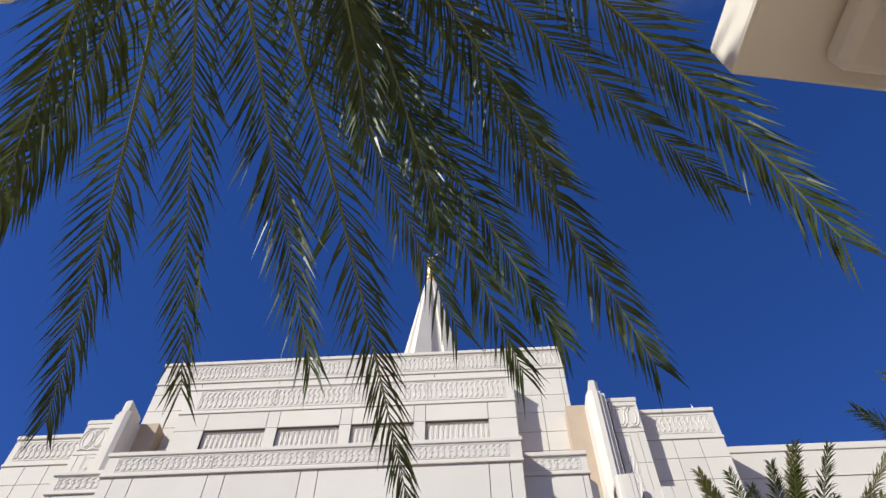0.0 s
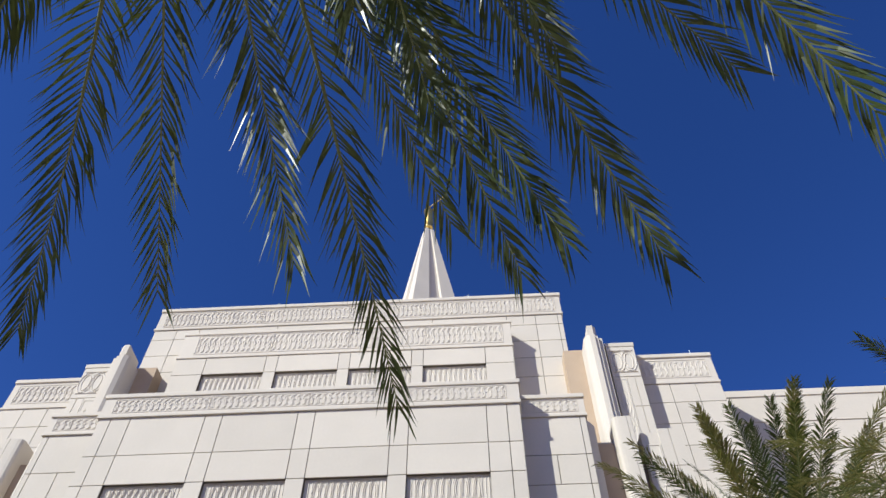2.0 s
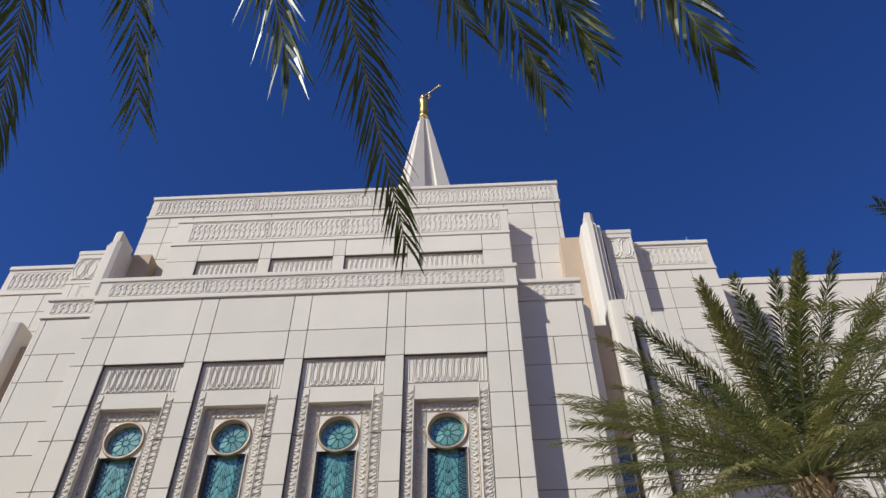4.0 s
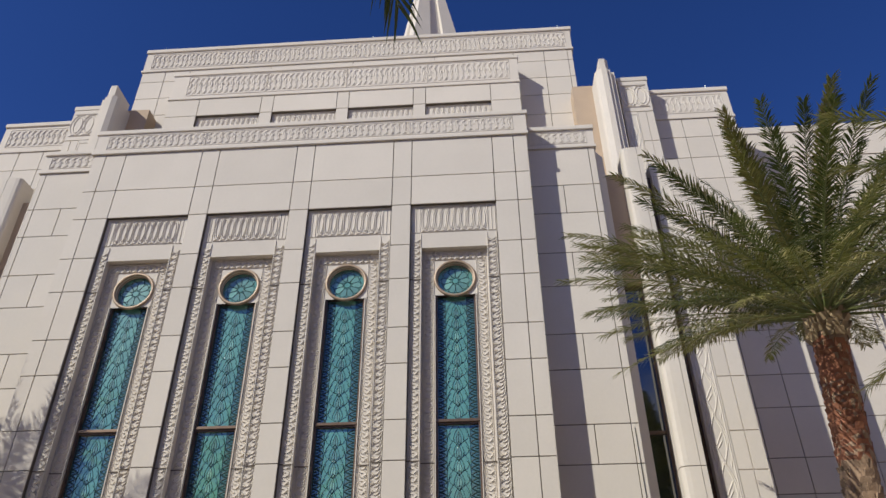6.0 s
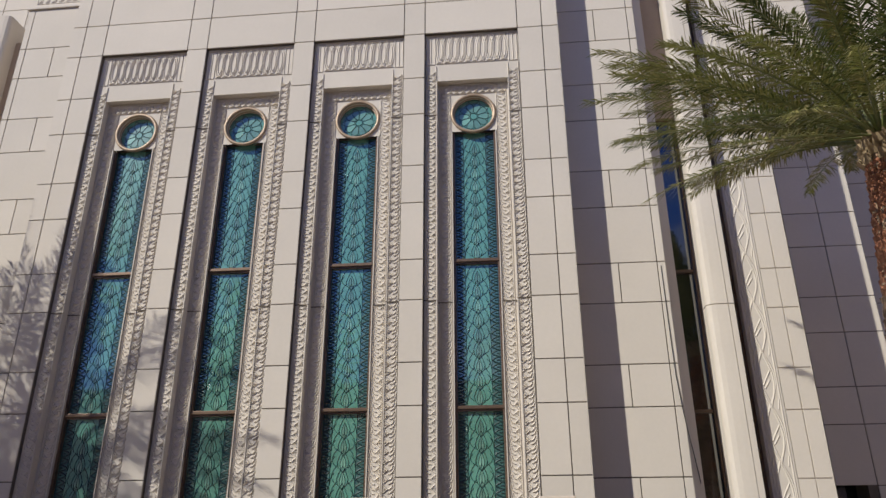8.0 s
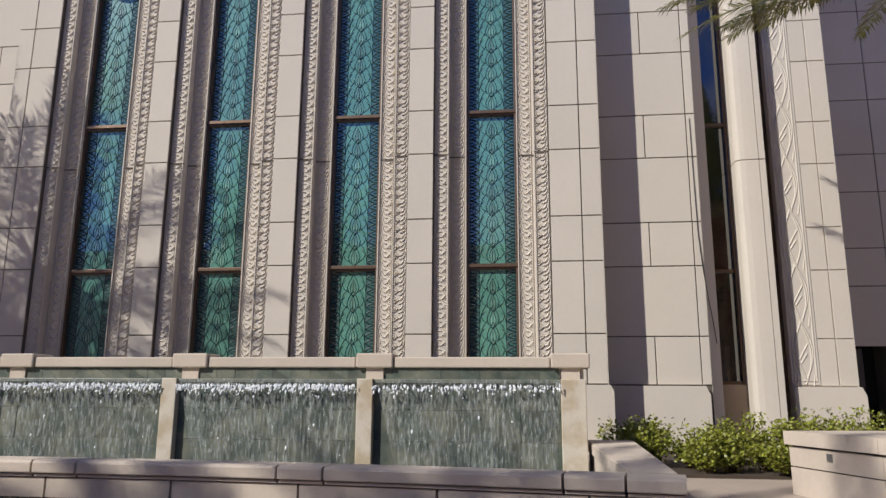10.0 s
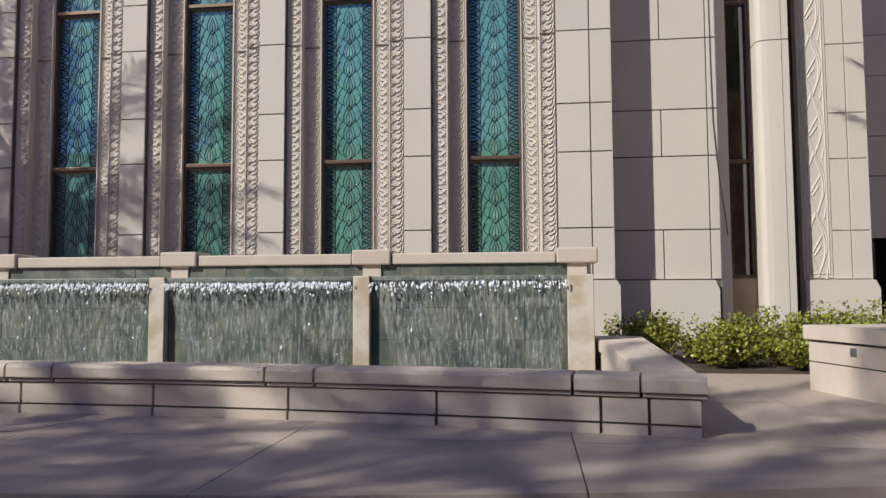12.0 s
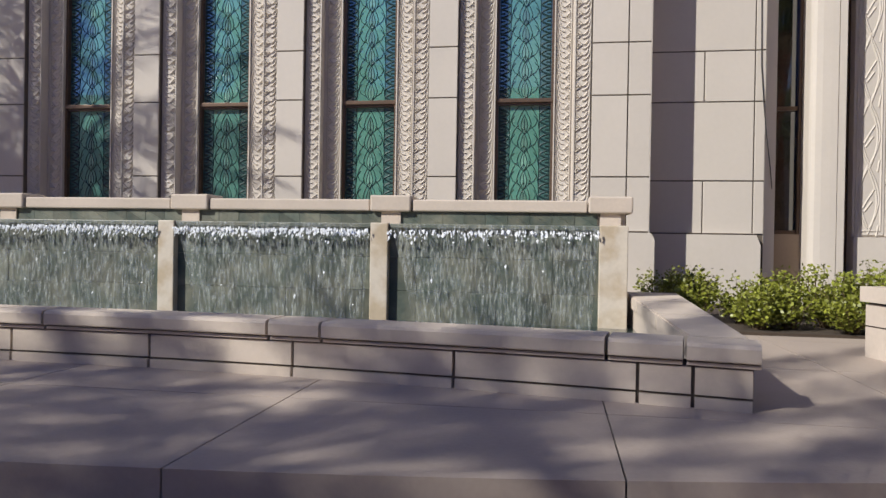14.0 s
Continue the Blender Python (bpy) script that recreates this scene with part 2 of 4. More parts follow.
def panel(parent, x0, x1, y, z0, z1, depth=0.035, gap=0.016, material=None):
    """One facing stone on an upright wall that looks towards -y, its front at y."""
    w, h = round(x1 - x0 - gap * 2, 3), round(z1 - z0 - gap * 2, 3)
    material = material or STONE
    key = (w, h, depth, material.name)
    if key not in PANEL_MESH:
        bm, c = bmesh.new(), 0.006
        back = [bm.verts.new(p) for p in ((0, depth, 0), (w, depth, 0), (w, depth, h), (0, depth, h))]
        mid = [bm.verts.new(p) for p in ((0, c, 0), (w, c, 0), (w, c, h), (0, c, h))]
        front = [bm.verts.new(p) for p in ((c, 0, c), (w - c, 0, c), (w - c, 0, h - c), (c, 0, h - c))]
        bm.faces.new(front)
        for i in range(4):
            j = (i + 1) % 4
            bm.faces.new((back[i], back[j], mid[j], mid[i])); bm.faces.new((mid[i], mid[j], front[j], front[i]))
        bmesh.ops.recalc_face_normals(bm, faces=bm.faces[:])
        me = bpy.data.meshes.new("stone_panel")
        bm.to_mesh(me); bm.free()
        me.materials.append(material)
        PANEL_MESH[key] = me
    ob = new("stone_panel", PANEL_MESH[key])
    ob.location = (x0 + gap, y, z0 + gap)
    ob.parent = parent
    return ob


def clad(parent, xs, zs, y, skip=None):
    for a, b in zip(xs, xs[1:]):
        for c, d in zip(zs, zs[1:]):
            if not (skip and skip((a + b) / 2, (c + d) / 2)):
                panel(parent, a, b, y, c, d)


def bonded(parent, x0, x1, cut, zs, y):
    """Courses with an upright joint that changes from one course to the next."""
    for i, (c, d) in enumerate(zip(zs, zs[1:])):
        xs = (x0, cut, x1) if i % 2 else (x0, x1)
        clad(parent, xs, (c, d), y)


# ---- carved patterns, as lines of (x, z) ----
def oval_band(x0, x1, z0, z1, n):
    p = (x1 - x0) / n
    h, c = (z1 - z0) / 2, (z0 + z1) / 2
    out = [[(x0, z0), (x1, z0)], [(x0, z1), (x1, z1)]]
    for i in range(n):
        cx = x0 + p * (i + 0.5)
        out.append(arc(cx, c, p * 0.62, h * 0.92, n=16))
        out.append(arc(cx, c, p * 0.34, h * 0.72, n=12))
        for s in (-1, 1):
            out.append([(cx - p * 0.5, c + s * h), (cx, c + s * h * 0.86), (cx + p * 0.5, c + s * h)])
    return out


def leaf_frieze(x0, x1, z0, z1, n):
    """Interlaced S-shaped stems in a frame, with a leaf stroke in each gap."""
    p = (x1 - x0) / n
    h = z1 - z0
    out = [[(x0, z0), (x1, z0), (x1, z1), (x0, z1), (x0, z0)]]
    for i in range(n):
        cx = x0 + p * (i + 0.5)
        out.append([(cx + p * (-0.42 + 0.84 * u + 0.30 * math.sin(math.tau * u)), z0 + h * (0.08 + 0.84 * u)) for u in (k / 9 for k in range(10))])
        out.append([(cx + p * (-0.12 + 0.5 * u + 0.22 * math.sin(math.tau * u)), z0 + h * (0.08 + 0.46 * u)) for u in (k / 5 for k in range(6))])
        out.append([(cx + p * (-0.38 + 0.5 * u - 0.2 * math.sin(math.pi * u)), z0 + h * (0.52 + 0.40 * u)) for u in (k / 5 for k in range(6))])
        out.append([(cx - p * 0.2, z0 + h * 0.36), (cx, z0 + h * 0.5), (cx + p * 0.16, z0 + h * 0.64)])
    return out


def leaf_strip(x0, x1, z0, z1, pitch, lean):
    """A climbing chain of curled leaves on the outer half, with a zigzag stem on the inner half."""
    out = [[(x0, z0), (x0, z1)], [(x1, z0), (x1, z1)]]
    w, n = x1 - x0, int((z1 - z0) / pitch)
    for i in range(n):
        z = z0 + pitch * i
        f = (lambda u: x0 + w * u) if lean > 0 else (lambda u: x1 - w * u)
        out.append([(f(0.46), z + pitch * 0.02), (f(0.62), z + pitch * 0.05), (f(0.80), z + pitch * 0.22), (f(0.92), z + pitch * 0.52), (f(0.95), z + pitch * 0.9)])
        out.append([(f(0.50), z + pitch * 0.42), (f(0.64), z + pitch * 0.5), (f(0.78), z + pitch * 0.74), (f(0.82), z + pitch * 0.98)])
        out.append([(f(0.08), z + pitch * 0.08), (f(0.42), z + pitch * 0.46), (f(0.08), z + pitch * 0.92)])
        out.append([(f(0.08), z + pitch * 0.36), (f(0.22), z + pitch * 0.48), (f(0.08), z + pitch * 0.62)])
    return out


def plait_strip(x0, x1, z0, z1, eye):
    """Two stems that twist round one another, with a leaf stroke in each eye."""
    c, w = (x0 + x1) / 2, (x1 - x0) / 2
    out = [[(x0, z0), (x1, z0), (x1, z1), (x0, z1), (x0, z0)]]
    n = int((z1 - z0) / eye)
    for i in range(n):
        z = z0 + eye * i
        for s in (-1, 1):
            for k in (0.86, 0.68):
                out.append([(c + s * w * k * math.sin(math.pi * u / 10), z + eye * (u - (0.5 if k < 0.8 else 0) * s) / 10) for u in range(11)])
        out.append([(c - w * 0.42, z + eye * 0.36), (c - w * 0.1, z + eye * 0.47), (c + w * 0.46, z + eye * 0.64)])
        out.append([(c - w * 0.3, z + eye * 0.3), (c + w * 0.3, z + eye * 0.46)])
        out.append([(c + w * 0.7, z - eye * 0.08), (c + w * 0.86, z + eye * 0.1)])
        out.append([(c - w * 0.86, z - eye * 0.1), (c - w * 0.7, z + eye * 0.08)])
    return out


def band(parent, x0, x1, z0, z1, y, n, w=0.024, h=0.02, lines=leaf_frieze, label="carved leaf frieze"):
    return part("frieze", ribs(bmesh.new(), lines(x0, x1, z0, z1, n), y, w, h), CARVED, parent, label)


# ---- the temple ----
COURSES = [1.76, 3.06, 5.0, 6.25, 8.15, 9.45, 11.38, 12.72, 14.66, 16.1, 17.93, 19.3, 21.2]
UPPER = [22.4, 23.9, 25.2, 26.6, 27.9, 29.3, 30.6, 31.9, 32.7]
BAYS = [-5.94, -1.98, 1.98, 5.94]
temple = empty("temple", "tall cream stone temple with carved friezes and narrow stained-glass windows", "building")

# projecting window bay
bay = bmesh.new()
edges = [-8.93] + [c + s for c in BAYS for s in (-1.61, 1.61)] + [8.93]
addbox(bay, -8.92, 8.92, 0.985, 5.0, 0, 22.1)
front = part("front_wall", bay, JOINT, temple)
for a, b in zip(edges[0::2], edges[1::2]):
    part("pier_core", box(a + 0.004, b - 0.004, 0.035, 0.70, 0, 17.95), JOINT, front)
part("lintel_core", box(-8.926, 8.926, 0.035, 0.98, 17.955, 22.2), JOINT, front)
part("back_core", box(-8.926, 8.926, 0.70, 0.985, 0, 17.95), JOINT, front)
part("return_face", box(8.925, 8.94, 0.0, 0.98, 0, 22.2), STONE, front)
for a, b in zip(edges[2:-1:2], edges[3:-1:2]):
    clad(front, (a, b), [0.4] + COURSES[:11], 0.0)
for s in (-1, 1):
    xs = sorted((s * 7.55, s * 8.4, s * 8.94))
    clad(front, xs, COURSES[:11], 0.0)
clad(front, [-8.94, -8.4] + edges[1:-1] + [8.4, 8.94], COURSES[10:], 0.0)
for s in (-1, 1):
    pl = bmesh.new()
    lo, hi = sorted((s * 7.5, s * 8.93))
    prism(pl, [(lo - 0.0, 0), (hi + 0.12 * (s > 0), 0), (hi + 0.12 * (s > 0), 1.6), (hi + 0.03, 1.74), (lo, 1.74)], -0.14, 0.03)
    part("plinth", pl, STONE, front)
cor = bmesh.new()
addbox(cor, -9.02, 9.02, -0.09, 0.99, 21.2, 21.36, bev=0.02)
addbox(cor, -8.98, 8.98, -0.03, 0.99, 21.36, 22.28)
addbox(cor, -9.06, 9.06, -0.09, 4.85, 22.28, 22.5, bev=0.03)
cornice = part("cornice", cor, STONE, temple)
for a, b in zip([-8.5, -4.3, -0.0, 4.2], [-4.3, -0.0, 4.2, 8.45]):
    band(cornice, a + 0.02, b - 0.02, 21.48, 22.18, -0.03, 16, 0.022, 0.018)

# setback storey with four carved niches
ub = bmesh.new()
NX = [c + 0.1 for c in (-6.02, -2.0, 2.0, 6.0)]
nedge = [-9.3] + [c + s for c in NX for s in (-1.68, 1.68)] + [9.3]
for a, b in zip(nedge[0::2], nedge[1::2]):
    addbox(ub, a, b, 4.835, 5.88, 22.2, 28.0)
addbox(ub, -9.296, 9.296, 4.835, 5.88, 28.0, 31.0)
addbox(ub, -9.29, 9.29, 5.06, 5.89, 22.2, 28.0)
upper = part("upper_wall", ub, JOINT, temple)
part("return_face", box(9.295, 9.31, 4.8, 5.88, 22.45, 31.0), STONE, upper)
for a, b in zip(nedge[0::2], nedge[1::2]):
    clad(upper, (a, b), (22.5, 24.6, 26.4, 28.0, 29.2), 4.8)
for c in NX:
    clad(upper, (c - 1.68, c + 1.68), (28.0, 29.2), 4.8)
    clad(upper, (c - 1.68, c + 1.68), (22.5, 24.6, 26.45), 4.8)
    nb = box(c - 1.68, c + 1.68, 4.98, 5.06, 26.45, 28.0)
    ribs(nb, oval_band(c - 1.6, c + 1.6, 26.5, 27.92, 12), 4.98, 0.028, 0.03)
    part("niche_panel", nb, CARVED, upper, "carved oval niche panel")
fc = bmesh.new()
addbox(fc, -9.34, 9.34, 4.74, 5.88, 29.2, 29.34, bev=0.02)
addbox(fc, -9.3, 9.3, 4.8, 5.88, 29.34, 31.0)
addbox(fc, -9.36, 9.36, 4.74, 5.89, 31.0, 31.2, bev=0.03)
f2 = part("cornice", fc, STONE, temple)
for a, b in zip([-8.45, -4.1, 0.2, 4.5], [-4.1, 0.2, 4.5, 8.85]):
    band(f2, a + 0.02, b - 0.02, 29.5, 30.9, 4.8, 15, 0.03, 0.024)

# main tower behind
tw = part("tower_wall", box(-11.95, 12.45, 5.935, 22, 0, 34.2), JOINT, temple)
clad(tw, (-11.97, -10.6, -9.2), UPPER, 5.9)
clad(tw, (9.2, 10.9, 12.2), UPPER, 5.9)
clad(tw, (12.2, 12.47), UPPER, 5.9)
clad(tw, (-9.2, -4.5, 0.2, 4.8, 9.2), (31.2, 32.7), 5.9)
tc = bmesh.new()
addbox(tc, -12.05, 12.55, 5.83, 22, 32.7, 32.85, bev=0.02)
addbox(tc, -12.0, 12.5, 5.9, 22, 32.85, 34.3)
addbox(tc, -12.06, 12.58, 5.82, 22.1, 34.3, 34.55, bev=0.03)
tcor = part("parapet", tc, STONE, temple)
for a, b in zip([-11.6, -5.6, 0.4, 6.4], [-5.6, 0.4, 6.4, 12.2]):
    band(tcor, a + 0.03, b - 0.03, 32.98, 34.15, 5.9, 22, 0.03, 0.024)

# wings beside the bay
for s in (-1, 1):
    lo, hi = sorted((s * 8.9, s * 11.75))
    wg = part("wing_wall", box(lo, hi, 1.035, 5.0, 0, 22.0), JOINT, temple)
    zs = COURSES[:]
    for i, (c, d) in enumerate(zip(zs, zs[1:])):
        a, b = sorted((s * 8.93, s * 11.5))
        cut = s * 10.32
        xs = (a, b) if i % 2 else sorted((a, cut, b))
        clad(wg, xs, (c, d), 1.0)
        e, f = sorted((s * 11.5, s * 11.76))
        clad(wg, (e, f), (c, d), 1.0)
    ch = bmesh.new()
    column(ch, [(s * 11.75, 1.0), (s * 12.12, 1.42), (s * 12.12, 2.5), (s * 11.75, 2.5)], 0, 21.0)
    part("chamfered_return", ch, STONE, wg)
    pl = bmesh.new()
    prism(pl, [(s * 8.94, 0), (s * 11.66, 0), (s * 11.66, 1.5), (s * 11.56, 1.74), (s * 8.94, 1.74)], 0.86, 1.03)
    part("plinth", pl, STONE, wg)
    wc = bmesh.new()
    lo, hi = sorted((s * 8.94, s * 11.84))
    addbox(wc, lo, hi, 0.92, 3.4, 21.2, 21.34, bev=0.02)
    addbox(wc, lo, hi - 0.04, 1.0, 3.4, 21.34, 22.2)
    addbox(wc, lo, hi, 0.92, 5.9, 22.2, 22.42, bev=0.03)
    wcor = part("cornice", wc, STONE, wg)
    a, b = sorted((s * 9.15, s * 11.5))
    band(wcor, a, b, 21.48, 22.1, 1.0, 8)


def side_group(s, dx):
    """Slit window, rounded pilaster, carved pier and the wall beyond them."""
    def X(v):
        return s * v

    def X2(v):
        return s * v + dx

    def bx(a, b, *r, bev=0.0):
        lo, hi = sorted((a, b))
        return box(lo, hi, *r, bev=bev)

    wall = part("side_wall", bx(X(12.12), X(15.85), 2.6, 5.2, 0, 21.0), STONE, temple)
    part("spandrel_panel", bx(X(12.13), X(13.02), 2.1, 2.6, 15.25, 20.57), TAN, wall)
    # Dark strip down the slot: the deep reveal's shade is put into its colour
    part("slot_shade", bx(X(13.74), X(14.13), 2.3, 2.6, 0, 20.5), BRONZE, wall, "dark brown strip that carries the shade of a deep slot")
    part("sill_panel", bx(X(12.13), X(12.95), 2.1, 2.6, 0, 1.8), TAN, wall)
    win = bmesh.new()
    lo, hi = sorted((X(12.13), X(12.95)))
    for a, b in ((lo, lo + 0.07), (hi - 0.07, hi)):
        addbox(win, a, b, 2.2, 2.42, 1.8, 15.25)
    for z in (1.8, 5.0, 9.5, 15.15):
        addbox(win, lo + 0.07, hi - 0.07, 2.25, 2.42, z, z + 0.1)
    slit = part("window", win, BRONZE, temple, "narrow dark window in a bronze frame")
    for a, b in ((1.9, 5.0), (5.1, 9.5), (9.6, 15.15)):
        part("glass_pane", box(lo + 0.07, hi - 0.07, 2.36, 2.4, a, b), GLASS_DARK, slit)
    pil = None
    prof = [(12.95, 2.62), (12.95, 1.64), (12.98, 1.56), (13.06, 1.50), (13.2, 1.47), (13.4, 1.455), (13.555, 1.45), (13.555, 1.50), (13.575, 1.50), (13.575, 1.45), (13.74, 1.45), (13.74, 2.62)]
    for a, b in ((0, 8.15), (8.18, 14.65), (14.68, 21.5)):
        bm = column(bmesh.new(), [(X(x), y) for x, y in prof], a, b)
        if pil is None:
            pil = part("pilaster", bm, STONE, temple, "rounded pale stone pilaster")
        else:
            part("pilaster_drum", bm, STONE, pil)
    pier = part("pier", bx(X(14.12), X(15.82), 2.035, 5.2, 0, 21.0), STONE, temple)
    strip = bx(X(14.12), X(14.86), 1.99, 2.03, 1.8, 20.4)
    lo, hi = sorted((X(14.2), X(14.78)))
    ribs(strip, plait_strip(lo, hi, 1.9, 20.3, 1.62), 1.99, 0.03, 0.022)
    part("carved_strip", strip, CARVED, pier, "carved plaited leaf strip")
    a, b = sorted((X(14.87), X(15.36)))
    clad(pier, (a, b), COURSES, 2.0)
    a, b = sorted((X(15.36), X(15.85)))
    clad(pier, (a, b), COURSES, 2.0)
    part("return_face", bx(X(15.83), X(15.86), 2.0, 5.2, 0, 21.2), STONE, pier)
    pl = prism(bmesh.new(), [(X(14.12), 0), (X(15.98), 0), (X(15.98), 1.5), (X(15.87), 1.74), (X(14.12), 1.74)], 1.86, 2.03)
    part("plinth", pl, STONE, pier)
    # recessed wall beyond the pier, with a dark doorway
    far = bmesh.new()
    lo, hi = sorted((X2(15.0), X2(19.75)))
    d0, d1 = sorted((X2(16.5), X2(18.15)))
    addbox(far, lo, d0, 5.235, 9, 0, 28.2); addbox(far, d1, hi, 5.235, 9, 0, 28.2)
    addbox(far, d0, d1, 5.235, 9, 4.3, 28.2); addbox(far, d0, d1, 6.2, 9, 0, 4.3)
    rec = part("recessed_wall", far, JOINT, temple)
    part("door", box(d0 + 0.02, d1 - 0.02, 6.1, 6.16, 0, 4.28), GLASS_DARK, rec, "dark glass door in a deep doorway")
    zs = COURSES + [22.6, 23.9, 25.2, 26.4]
    for i, (c, d) in enumerate(zip(zs, zs[1:])):
        for k in range(3):
            a, b = X2(15.85 + 1.3 * k), X2(15.85 + 1.3 * (k + 1))
            a, b = sorted((a, b))
            if d < 4.5 and a < d1 - 0.1 and b > d0 + 0.1:
                continue
            clad(rec, (a, b), (c, d), 5.2)
    fc = bmesh.new()
    addbox(fc, lo - 0.04, hi + 0.04, 5.14, 9, 26.4, 26.55, bev=0.02)
    addbox(fc, lo, hi, 5.2, 9, 26.55, 28.2)
    addbox(fc, lo - 0.05, hi + 0.05, 5.12, 9.1, 28.2, 28.45, bev=0.03)
    pc = part("parapet", fc, STONE, rec)
    a, b = sorted((X2(15.9), X2(19.4)))
    band(pc, a, b, 26.8, 28.0, 5.2, 12, 0.03, 0.024)
    # upper fin and carved upper pier
    fin = bmesh.new()
    column(fin, [(X2(13.0), 5.1), (X2(13.0), 3.95), (X2(13.08), 3.72), (X2(13.3), 3.6), (X2(13.56), 3.6), (X2(13.56), 3.72), (X2(13.74), 3.72), (X2(13.74), 3.9), (X2(13.97), 3.9), (X2(13.97), 5.1)], 20.6, 28.6)
    column(fin, [(X2(13.25), 5.1), (X2(13.25), 3.66), (X2(13.54), 3.66), (X2(13.7), 3.8), (X2(13.7), 5.1)], 28.6, 29.35)
    part("fin", fin, STONE, temple, "tall rounded stone fin")
    up = part("upper_pier", bx(X2(14.18), X2(15.62), 4.435, 9, 20.5, 28.4), STONE, temple)
    bmc = bx(X2(14.12), X2(15.68), 4.36, 9, 28.4, 28.68, bev=0.03)
    part("cap", bmc, STONE, up)
    a, b = sorted((X2(14.86), X2(15.26)))
    clad(up, (a, b), (20.5, 22.6, 24.4, 26.3), 4.4)
    a, b = sorted((X2(15.26), X2(15.64)))
    clad(up, (a, b), (20.5, 22.6, 24.4, 26.3), 4.4)
    st = bx(X2(14.18), X2(14.85), 4.4, 4.44, 20.5, 26.3)
    lo, hi = sorted((X2(14.26), X2(14.78)))
    ribs(st, plait_strip(lo, hi, 20.6, 26.1, 1.62), 4.4, 0.03, 0.022)
    part("carved_strip", st, CARVED, up, "carved plaited leaf strip")
    sq = bx(X2(14.18), X2(15.62), 4.39, 4.44, 26.33, 28.38)
    lo, hi = sorted((X2(14.3), X2(15.5)))
    ribs(sq, oval_band(lo, hi, 26.6, 28.1, 2), 4.39, 0.035, 0.035)
    part("carved_block", sq, CARVED, up, "carved square block")
    lo, hi = sorted((X2(12.0), X2(14.3)))
    part("link_wall", box(lo, hi, 5.0, 10, 18, 28.85), TAN, temple)
    # long range beyond
    lo, hi = sorted((X2(19.0), X2(46)))
    cut0, cut1 = (24.34, 27.56) if s > 0 else (hi - 3.0, hi - 1.0)
    rng = bx(lo, cut0, 8.0, 20, 0, 27.6)
    addbox(rng, cut1, hi, 8.0, 20, 0, 27.6)
    addbox(rng, cut0, cut1, 8.0, 20, 19.85, 27.6)
    addbox(rng, cut0, cut1, 8.66, 20, 0, 19.85)
    addbox(rng, cut0, cut1, 8.0, 8.66, 0, 1.9)
    rw = part("range_wall", rng, JOINT if s > 0 else STONE, temple)
    pr = bx(lo, hi, 7.9, 20.1, 27.6, 28.05, bev=0.03)
    addbox(pr, lo, hi, 7.92, 8.0, 25.9, 26.0)
    part("parapet", pr, STONE, rw)
    if s > 0:
        zr = [0.0] + [z + 0.55 for z in COURSES] + [23.4, 25.9]
        clad(rw, (lo, 20.6, 22.4, cut0), zr, 7.965)
        clad(rw, (cut1, 29.4, 31.4, 36, 41, hi), zr, 7.965)
        clad(rw, (cut0, cut1), (19.85, 21.75, 23.4, 25.9), 7.965)
        part("frieze_course", box(lo, hi, 7.96, 8.0, 26.0, 27.6), STONE, rw)


side_group(1, 0.0)
side_group(-1, 1.65)


# ---- stained-glass windows ----
def leaf_outline(cx, z0, w, h, n=5):
    r = [(cx + w * math.sin(math.pi * (i / n) ** 0.8) * 1.0, z0 + h * i / n) for i in range(n + 1)]
    return r, [(2 * cx - x, z) for x, z in r]


